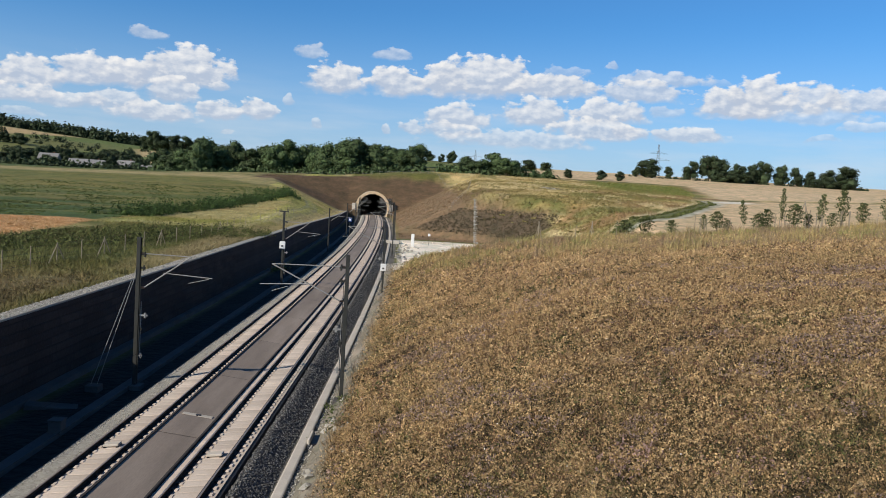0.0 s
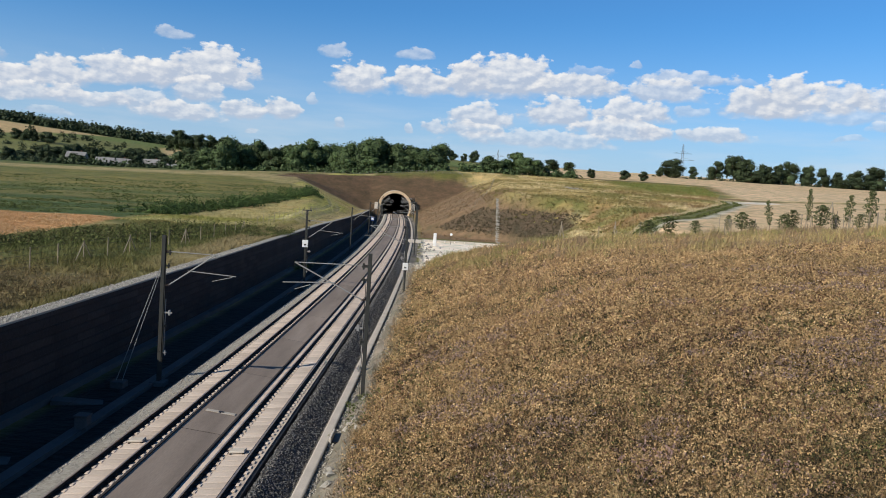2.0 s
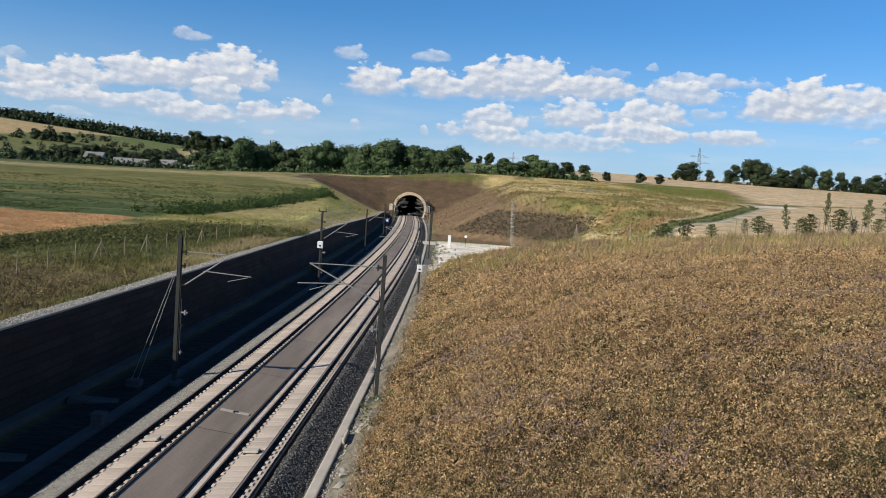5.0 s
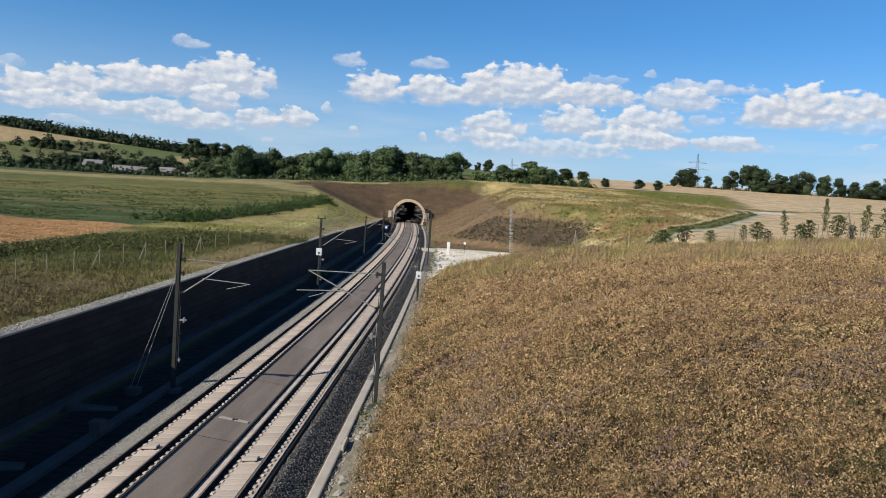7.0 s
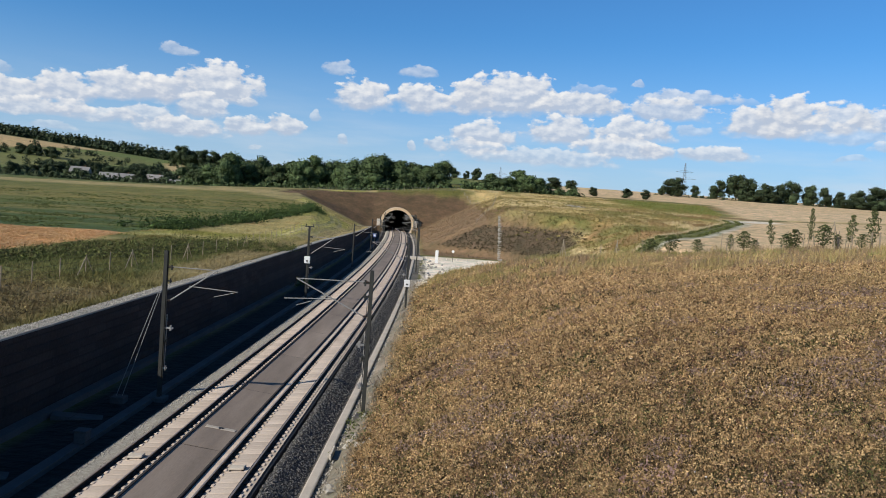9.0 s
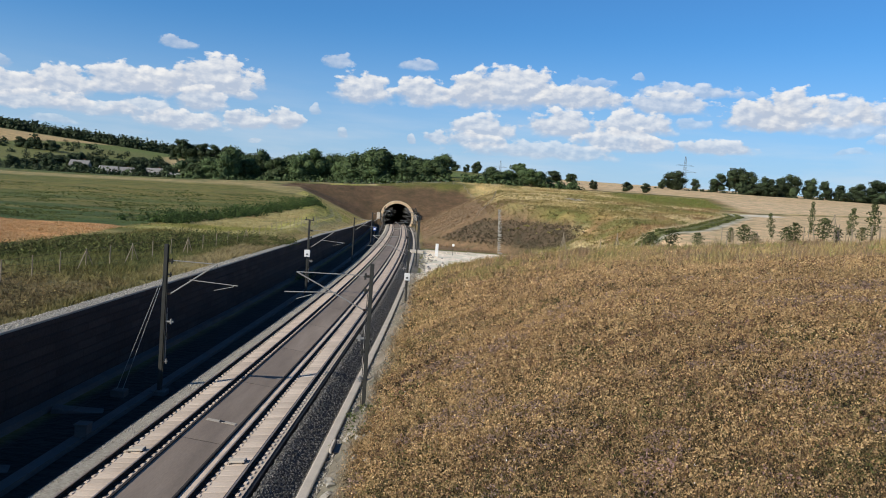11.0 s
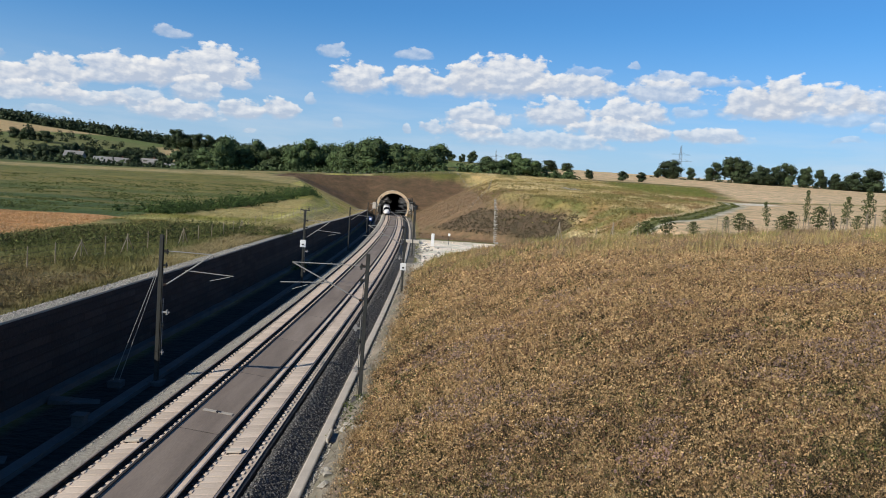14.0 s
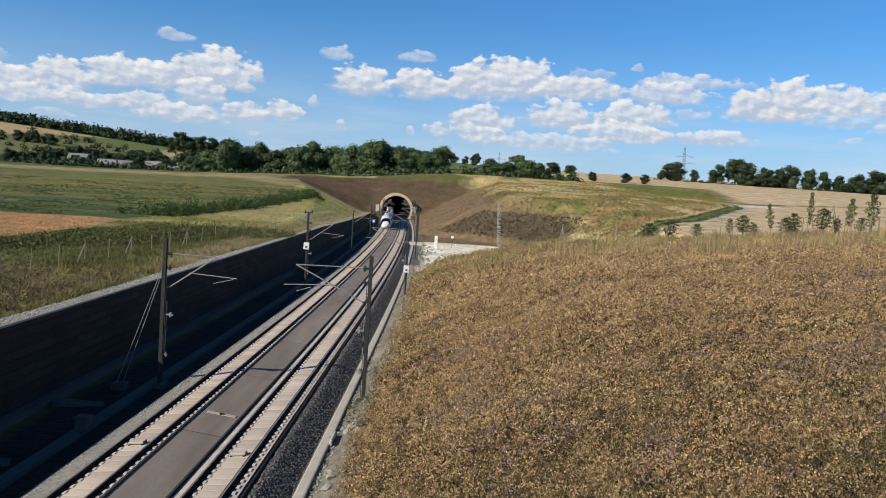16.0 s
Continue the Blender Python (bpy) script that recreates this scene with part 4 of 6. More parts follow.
# ---- trees ----
def crown(rng, h, w, lobes, cards, size, low=0.25):
    """Leaf cards round several lobes, with a ragged core in each."""
    V, F = [], []
    n = 0
    spots = []
    for i in range(lobes):
        u = (i + 0.5) / lobes
        zz = h * (low + (1 - low) * (0.12 + 0.76 * u))
        spread = w * 0.5 * math.sin(math.pi * (0.22 + 0.62 * u)) * (0.4 + 0.5 * rng.rand())
        a = rng.rand() * 6.283 + i * 2.4
        r = w * (0.19 + 0.12 * rng.rand()) * (1.05 - 0.22 * u)
        spots.append((math.cos(a) * spread * 0.75, math.sin(a) * spread * 0.75, zz, r, r * (0.8 + 0.4 * rng.rand())))
    per = cards // lobes
    for x, y, z, r, rz in spots:
        d = rng.normal(size=(per, 3))
        d /= np.linalg.norm(d, axis=1)[:, None]
        rad = (0.72 + 0.42 * rng.rand(per))[:, None]
        p = np.array([x, y, z]) + d * rad * np.array([r, r, rz])
        nn = d + rng.normal(size=(per, 3)) * 0.55
        nn /= np.linalg.norm(nn, axis=1)[:, None]
        t = np.cross(nn, rng.normal(size=(per, 3)))
        t /= np.linalg.norm(t, axis=1)[:, None]
        b = np.cross(nn, t)
        s = (size * (0.5 + 0.9 * rng.rand(per)))[:, None]
        q = np.stack([p - t * s, p - b * s * 0.7, p + t * s, p + b * s * 0.7], 1)
        V.append(q.reshape(-1, 3))
        F.append(np.arange(per * 4).reshape(-1, 4) + n)
        n += per * 4
        # core
        m, k = 7, 5
        th, ph = np.meshgrid(np.linspace(0, 2 * math.pi, m, endpoint=False), np.linspace(0.15, math.pi - 0.15, k))
        jit = 0.62 + 0.2 * rng.rand(k, m)
        c = np.stack([x + r * jit * np.sin(ph) * np.cos(th), y + r * jit * np.sin(ph) * np.sin(th), z + rz * jit * np.cos(ph)], -1).reshape(-1, 3)
        idx = np.arange(k * m).reshape(k, m)
        nx = np.roll(idx, -1, 1)
        V.append(c)
        F.append(np.stack([idx[:-1], idx[1:], nx[1:], nx[:-1]], -1).reshape(-1, 4) + n)
        n += k * m
    return np.concatenate(V), np.concatenate(F)


def tree_kind(seed, h, w, lobes, cards, size, mat, label, low=0.22, name="tree"):
    rng = np.random.RandomState(seed)
    ob = root(name, label, "tree")
    bm = bmesh.new()
    tube(bm, (0, 0, -0.8), (0, 0, h * 0.45), w * 0.035, w * 0.02, 7)
    for k in range(5):
        a = k * 1.26 + rng.rand()
        tube(bm, (0, 0, h * (0.22 + 0.05 * k)), (math.cos(a) * w * 0.3, math.sin(a) * w * 0.3, h * (0.45 + 0.07 * k)), w * 0.014, w * 0.006, 5)
    part("trunk", bm, M_BARK, ob)
    v, f = crown(rng, h, w, lobes, cards, size, low)
    arrays("crown", v, f, mat, ob)
    return ob


def park(ob):
    for o in (ob, *ob.children_recursive):
        bpy.data.objects.remove(o)


def plant(kinds, rows, group, label, seed):
    """Sets trees of (x, y, height, width) on the ground."""
    rng = np.random.RandomState(seed)
    for i, (x, y, h, w) in enumerate(rows):
        src, sh, sw = kinds[rng.randint(len(kinds))]
        z = float(height(np.array(x), np.array(y)))
        k = copy_thing(src, pose(x, y, z - 0.1, 0, 0, rng.rand() * 360))
        k.scale = (w / sw * 1.18, w / sw * 1.18, h / sh)
        tagged(k, label, "tree", group)


BELT = [(-142.6, 455, 11.8, 13), (-133.2, 455, 14.3, 14), (-119.9, 440, 19.7, 14.2), (-111.4, 450, 14.9, 14), (-107.7, 460, 19.5, 13), (-95.7, 450, 15.1, 14), (-89, 455, 16.8, 14), (-81.4, 440, 14.7, 14), (-75.6, 450, 19.8, 15), (-66.7, 455, 16, 13), (-59.8, 440, 12.5, 10), (-51.2, 430, 16.5, 13)]
BELT_EAST = [(-43.3, 425, 17.9, 17), (-34.5, 425, 18, 17), (-27.3, 430, 15.3, 16), (-18.3, 430, 13.5, 13), (-13.4, 425, 10.2, 12), (-8.9, 420, 10.7, 11), (-21.6, 415, 8.3, 10.5), (21.9, 420, 8.4, 11), (26.2, 415, 6.5, 9), (34.9, 420, 11.4, 12), (41.9, 415, 9, 12), (29.2, 418, 6.6, 10.5), (46.3, 415, 7.8, 8), (-38, 416, 9, 11), (-50, 420, 8, 10)]
ROW = [(67.1, 520, 7.7, 11), (78, 520, 6.7, 7.5), (78.4, 440, 5.0, 4.5), (96.7, 440, 5.5, 5.6), (106.7, 440, 5.5, 5.2)]
ROW_EAST = [(154.5, 555, 12.9, 14.2), (168.1, 555, 8.5, 6.5), (146.2, 555, 7.0, 5.2), (183.6, 555, 13.2, 11.0), (196.4, 555, 18.0, 15), (203.4, 553, 16.0, 12), (215.5, 550, 12.8, 11.7), (226.2, 555, 13.5, 9.1), (233.9, 555, 15.8, 11.7), (246.8, 555, 14.0, 10.4), (257.8, 555, 13.1, 9.7), (266.8, 555, 11.0, 9.1), (278.1, 552, 12.6, 12.3), (290.9, 552, 15.8, 15.5)]


def all_trees():
    broad = []
    for s in range(5):
        broad.append((tree_kind(10 + s, 14, 12, 14, 2900, 0.38, M_LEAF, "broad green deciduous tree", 0.10), 14, 12))
    plant(broad, BELT, "trees behind the tunnel", "tall green deciduous tree in a dense belt", 1)
    plant(broad, BELT_EAST, "trees above the tunnel", "broad green deciduous tree above the tunnel slope", 2)
    dark = []
    for s in range(4):
        dark.append((tree_kind(40 + s, 12, 9, 11, 2000, 0.34, M_LEAFDARK, "dark green field tree", 0.02), 12, 9))
    plant(dark, ROW, "field trees", "dark green tree along the ripe fields", 3)
    plant(dark, ROW_EAST, "field trees", "dark green tree along the ripe fields", 4)
    plant(dark, [(3.2, 600, 7.7, 6.5), (12.2, 600, 6.2, 5), (19.9, 600, 8.8, 7.5)], "field trees", "small dark tree on the far crest", 5)
    front = [(204, 547, 8.0, 9.5), (211, 546, 9.5, 9.5), (219, 547, 7.5, 9.0), (268, 546, 6.5, 9.0), (277, 546, 7.5, 9.5), (286, 546, 6.5, 9.0)]
    plant(dark, front, "field trees", "low dark bushy tree along the ripe fields", 14)
    rng = np.random.RandomState(9)
    fill = [(-150 + 10.2 * i + rng.rand() * 4, 462 + rng.rand() * 14, 13 + 5 * rng.rand() - (i > 9) * 4, 14) for i in range(15)]
    plant(broad, fill, "trees behind the tunnel", "green deciduous tree deep in the belt", 6)
    vill = [(-330 + 8.2 * i + rng.rand() * 8, 480 + rng.rand() * 90, 6 + 5 * rng.rand(), 8 + 4 * rng.rand()) for i in range(27)]
    plant(dark, vill, "village trees", "dark green tree among the village houses", 7)
    vill = [(-(0.345 + 0.165 * rng.rand()) * y, y, 8 + 6 * rng.rand(), 9 + 5 * rng.rand()) for y in 560 + 90 * rng.rand(34)]
    plant(dark, vill, "village trees", "dark green tree among the village houses", 8)
    copse = [(-432 + 9 * i + 4 * rng.rand(), 800 + 12 * rng.rand(), 9 + 3 * rng.rand(), 11) for i in range(5)]
    plant(dark, copse, "hillside trees", "dark round tree on the far green hillside", 9)
    ridge = [(-330 + 8.5 * i + 4 * rng.rand(), 965 + 12 * rng.rand(), 17 + 7 * rng.rand(), 16) for i in range(14)]
    plant(dark, ridge, "hillside trees", "tall dark tree along the far ridge", 10)
    for k, _, _ in broad + dark:
        park(k)


def clump_field(name, spots, hs, ws, mat, seed, label, category, cards=26, size=0.3):
    """Many low bushes or woods in one object."""
    rng = np.random.RandomState(seed)
    n = len(spots)
    d = rng.normal(size=(n, cards, 3))
    d /= np.linalg.norm(d, axis=2)[..., None]
    d[..., 2] = np.abs(d[..., 2])
    rad = (0.5 + 0.55 * rng.rand(n, cards))[..., None]
    hs, ws = np.asarray(hs)[:, None], np.asarray(ws)[:, None]
    off = d * rad
    p = np.asarray(spots)[:, None] + np.stack([off[..., 0] * ws / 2, off[..., 1] * ws / 2, off[..., 2] * hs], -1)
    nn = d + rng.normal(size=d.shape) * 0.6
    t = np.cross(nn, rng.normal(size=d.shape))
    t /= np.linalg.norm(t, axis=2)[..., None]
    b = np.cross(nn / np.linalg.norm(nn, axis=2)[..., None], t)
    s = (size * ws * (0.5 + 0.8 * rng.rand(n, cards)))[..., None]
    q = np.stack([p - t * s, p - b * s * 0.7, p + t * s, p + b * s * 0.7], 2)
    V = q.reshape(-1, 3)
    F = np.arange(len(V)).reshape(-1, 4)
    return tagged(arrays(name, V, F, mat), label, category, kind="stuff")


def on_land(x, y, sink=0.0):
    return np.stack([x, y, height(x, y) - sink], -1)


def woods_and_shrubs():
    rng = np.random.RandomState(77)
    # woods along the crest of the far hill
    n = 900
    x = -760 + 620 * rng.rand(n)
    y = 1080 + 90 * rng.rand(n)
    clump_field("far_woods", on_land(x, y, 1.0), 11 + 7 * rng.rand(n), 13 + 6 * rng.rand(n), M_LEAFDARK, 1, "dark woods along the crest of the far hill", "woods", 46, 0.12)
    n = 90
    x = -600 + 480 * rng.rand(n)
    y = 600 + 330 * rng.rand(n)
    clump_field("far_hedges", on_land(x, y, 0.5), 4 + 5 * rng.rand(n), 6 + 8 * rng.rand(n), M_LEAFDARK, 2, "dark hedges and copses on the far fields", "hedge", 90, 0.10)
    n = 330
    x = -360 + 250 * rng.rand(n)
    y = 470 + 90 * rng.rand(n)
    clump_field("village_hedge", on_land(x, y, 0.5), 3 + 5 * rng.rand(n), 5 + 6 * rng.rand(n), M_LEAFDARK, 3, "dark hedges between the village houses", "hedge", 60, 0.11)
    # scrub at the foot of the tree belt
    n = 300
    x = -150 + 215 * rng.rand(n)
    y = 408 + 14 * rng.rand(n) + 22 * (x < -60)
    keep = (x < 0) | (x > 6)
    clump_field("scrub", on_land(x, y, 0.4)[keep], (2.5 + 3.0 * rng.rand(n))[keep], (4 + 4 * rng.rand(n))[keep], M_LEAF, 4, "green scrub at the foot of the trees", "scrub", 40, 0.13)
    # low hedge under the field trees
    n = 260
    x = 140 + 165 * rng.rand(n)
    y = 546 + 8 * rng.rand(n)
    keep = ((x > 200) & (x < 222)) | (x > 270) | (rng.rand(n) < 0.3)
    clump_field("field_hedge", on_land(x, y, 0.3)[keep], (0.8 + 1.8 * rng.rand(n))[keep], (2 + 2.5 * rng.rand(n))[keep], M_LEAFDARK, 5, "low dark hedge between the ripe fields", "hedge", 24, 0.18)
    # tall crop plants at the edge of the green field
    n = 1200
    y = 140 + 126 * rng.rand(n) ** 1.1
    x = field_edge(y) + rng.normal(size=n) * 1.3 + 0.6
    x = np.where(rng.rand(n) < 0.2, x - 9 * rng.rand(n), x)
    clump_field("field_edge_bushes", on_land(x, y, 0.2), 0.8 + 2.4 * rng.rand(n) ** 2, 0.8 + 0.9 * rng.rand(n), M_BUSH, 6, "dark green bushy plants at the field edge", "bushes", 36, 0.13)
    # clumpy rows of the green crop
    n = 13000
    y = 130 + 150 * rng.rand(n) ** 1.3
    x = field_edge(y) - (20 + 0.42 * y) * rng.rand(n)
    keep = fbm2(x * 0.25, y, 5.0, 81) + 0.3 * rng.rand(n) > 0.55
    clump_field("green_crop", on_land(x, y, 0.06)[keep], (0.08 + 0.10 * rng.rand(n))[keep], (0.5 + 0.8 * rng.rand(n))[keep], M_CROP, 16, "clumpy rows of low green crop", "crop", 10, 0.14)
    # weed belt by the stubble
    n = 4600
    y = 60 + 58 * rng.rand(n)
    k = -15.0 - 0.45 * np.maximum(112 - y, -30)
    x = np.maximum(xc(y) + k + 5 - 20 * rng.rand(n), -45.0 + 3 * rng.rand(n) - (y - 86) * 0.065)
    clump_field("weed_belt", on_land(x, y, 0.15), (0.35 + 1.5 * rng.rand(n) ** 2.5) * np.interp(x, (-46, -38), (0.5, 1)), 0.45 + 0.7 * rng.rand(n), M_WEED, 7, "belt of tall green weeds beside the stubble field", "weeds", 26, 0.115)
    # brown seeding docks among the weeds
    n = 900
    y = 60 + 62 * rng.rand(n)
    k = -15.0 - 0.45 * np.maximum(112 - y, -30)
    x = np.maximum(xc(y) + k + 6 - 20 * rng.rand(n), -45.0 + 3 * rng.rand(n) - (y - 86) * 0.065)
    clump_field("dock_weeds", on_land(x, y, 0.0), 0.7 + 0.8 * rng.rand(n), 0.25 + 0.25 * rng.rand(n), M_BRUSH, 27, "tall brown seeding docks among green weeds", "weeds", 22, 0.13)
    # low brush above the wall
    n = 2200
    y = 33 + 34 * rng.rand(n)
    x = xc(y) - 13 - 22 * rng.rand(n)
    keep = fbm2(x, y, 6.0, 83) > 0.40
    clump_field("bank_brush", on_land(x, y, 0.1)[keep], (0.2 + 0.5 * rng.rand(n) ** 2)[keep], (0.35 + 0.6 * rng.rand(n))[keep], M_BRUSH, 17, "low brown and olive brush above the retaining wall", "brush", 30, 0.085)
    # grass along both sides of the farm track
    n = 1500
    y = 112 + 150 * rng.rand(n)
    x = np.interp(y, [104, 148, 173, 246, 275], [14, 38.6, 55.7, 91, 97]) + np.where(rng.rand(n) < 0.5, -1.6, -5.0) + rng.normal(size=n) * 0.35
    clump_field("track_verge", on_land(x, y, 0.1), 0.2 + 0.35 * rng.rand(n), 0.5 + 0.6 * rng.rand(n), M_WEED, 18, "dark green grass verges beside the farm track", "verge", 10, 0.2)
    # young planting on the slope behind the yard
    n = 4200
    y = 198 + 31 * rng.rand(n)
    x = xc(y) + 12 + 36 * rng.rand(n)
    z = height(x, y)
    keep = (z > 2.5) & (z < 9.3)
    clump_field("slope_planting", on_land(x, y, 0.1)[keep], (0.2 + 0.4 * rng.rand(n))[keep], (0.4 + 0.5 * rng.rand(n))[keep], M_PLANTING, 8, "rows of low dry planting on the slope", "planting", 14, 0.2)
    # tussocks over the grass hill
    n = 4600
    y = 150 + 200 * rng.rand(n)
    x = 14 + (30 + 0.35 * y) * rng.rand(n)
    z = height(x, y)
    keep = (z > 6.0) & (x - xc(y) > 28) & (x < np.interp(y, [104, 148, 173, 246, 275, 400], [14, 38.6, 55.7, 91, 97, 125]) - 12)
    clump_field("hill_tussocks", on_land(x, y, 0.1)[keep], (0.2 + 0.5 * rng.rand(n) ** 2)[keep], (0.6 + 1.3 * rng.rand(n) ** 2)[keep], M_TUSSOCK, 9, "scattered green tussocks on the grass hill", "tussocks", 16, 0.18)
    # green patches in the meadow and by the drain
    sp, hh, ww = [], [], []
    for px, py, r, m in ((-0.7, 43.7, 1.0, 26), (7.9, 29.9, 1.2, 22), (-3.6, 44.6, 0.9, 30), (5.2, 39, 0.8, 10), (11.0, 38.0, 1.2, 14), (-3.6, 40.8, 0.5, 14), (-0.9, 44.7, 0.35, 30), (1.4, 46.6, 0.4, 22), (-1.2, 112.0, 1.4, 40), (2.5, 108.0, 1.5, 36), (6.5, 104.0, 1.6, 26)):
        for _ in range(m):
            sp.append((px + rng.normal() * r, py + rng.normal() * r * 1.4))
    sp = np.array(sp)
    clump_field("green_patches", on_land(sp[:, 0], sp[:, 1], 0.05), 0.25 + 0.25 * rng.rand(len(sp)), 0.4 + 0.4 * rng.rand(len(sp)), M_SHRUB, 10, "small green plants in the dry meadow", "plants", 30, 0.09)


M_WEED = material("weed_foliage", (0.046, 0.082, 0.020), 0.85, 0.4, 0.35, 4, 0.0, island=1.2, second=(0.155, 0.145, 0.046))
M_BUSH = material("bush_foliage", (0.036, 0.075, 0.016), 0.85, 0.35, 0.25, 4, 0.0, island=1.0, second=(0.07, 0.105, 0.028))
M_BRUSH = material("brush_foliage", (0.135, 0.112, 0.046), 0.9, 0.35, 0.25, 4, 0.0, island=1.1, second=(0.19, 0.15, 0.065))
M_CROP = material("crop_foliage", (0.062, 0.100, 0.026), 0.85, 0.25, 0.1, 3, 0.0, island=0.6, second=(0.115, 0.122, 0.036))
M_TUSSOCK = material("tussock_grass", (0.115, 0.13, 0.036), 0.9, 0.3, 0.06, 4, 0.0, island=0.8, second=(0.30, 0.22, 0.09))
M_PLANTING = material("dry_planting", (0.105, 0.085, 0.05), 0.9, 0.3, 1, 8, 0.0, island=0.8)


# ---- grass ----
def blades(name, x, y, hgt, wid, colours, seed, label, per=6, lean=0.45, mat=None):
    """Tufts of grass: each some thin triangles."""
    rng = np.random.RandomState(seed)
    n = len(x)
    z = height(x, y) - 0.08 + (fbm2(x, y, 2.3, 40) - 0.5) * 0.22 + (fbm2(x, y, 7.0, 41) - 0.5) * 0.4
    base = np.stack([x, y, z], -1)[:, None] + np.concatenate([rng.normal(size=(n, per, 2)) * 0.09, np.zeros((n, per, 1))], -1)
    a = rng.rand(n, per) * 6.283
    h = hgt[:, None] * (0.55 + 0.6 * rng.rand(n, per))
    side = np.stack([np.cos(a), np.sin(a), np.zeros_like(a)], -1) * (wid * (0.6 + 0.8 * rng.rand(n, per)))[..., None]
    l = rng.normal(size=(n, per, 2)) * lean
    tip = base + np.stack([l[..., 0] * h + 0.10 * h, l[..., 1] * h + 0.05 * h, h], -1)
    V = np.stack([base - side, base + side, tip], 2).reshape(-1, 3)
    F = np.arange(len(V)).reshape(-1, 3)
    ob = arrays(name, V, F, mat or M_GRASS)
    paint(ob, np.repeat(colours, per * 3, 0))
    return tagged(ob, label, "grass", kind="stuff")


def hue(base, rng, amount=0.5):
    """Mixes straw, rust and olive into a ground colour, tuft by tuft."""
    opts = np.array([(0.42, 0.27, 0.125), (0.32, 0.180, 0.08), (0.18, 0.155, 0.06), (0.46, 0.33, 0.165), (0.24, 0.135, 0.068), (0.22, 0.14, 0.07), (0.36, 0.22, 0.105)])
    pick = opts[rng.randint(len(opts), size=len(base))]
    w = (amount * rng.rand(len(base)))[:, None]
    return base * (1 - w) + pick * w


def heads(name, x, y, hg, col, seed, per=2):
    """Seed heads and dry leaves that crowd over each tuft."""
    rng = np.random.RandomState(seed)
    x, y, hg, col = np.repeat(x, per), np.repeat(y, per), np.repeat(hg, per), np.repeat(col, per, 0)
    n = len(x)
    z = height(x, y) + hg * (0.35 + 0.7 * rng.rand(n)) + (fbm2(x, y, 7.0, 41) - 0.5) * 0.4
    p = np.stack([x + rng.normal(size=n) * 0.075, y + rng.normal(size=n) * 0.075, z], -1)
    t = rng.normal(size=(n, 3))
    t /= np.linalg.norm(t, axis=1)[:, None]
    b = np.cross(t, rng.normal(size=(n, 3)))
    b /= np.linalg.norm(b, axis=1)[:, None]
    s = ((0.017 + 0.00048 * y) * (0.6 + 0.9 * rng.rand(n)))[:, None]
    V = np.stack([p - t * s, p - b * s * 0.6, p + t * s, p + b * s * 0.6], 1).reshape(-1, 3)
    ob = arrays(name, V, np.arange(len(V)).reshape(-1, 4), M_GRASS)
    light = np.clip(col * (0.75 + 0.45 * rng.rand(n, 1)), 0, 0.7)
    paint(ob, np.repeat(light, 4, 0))
    tagged(ob, "dry brown seed heads over the meadow", "grass", kind="stuff")


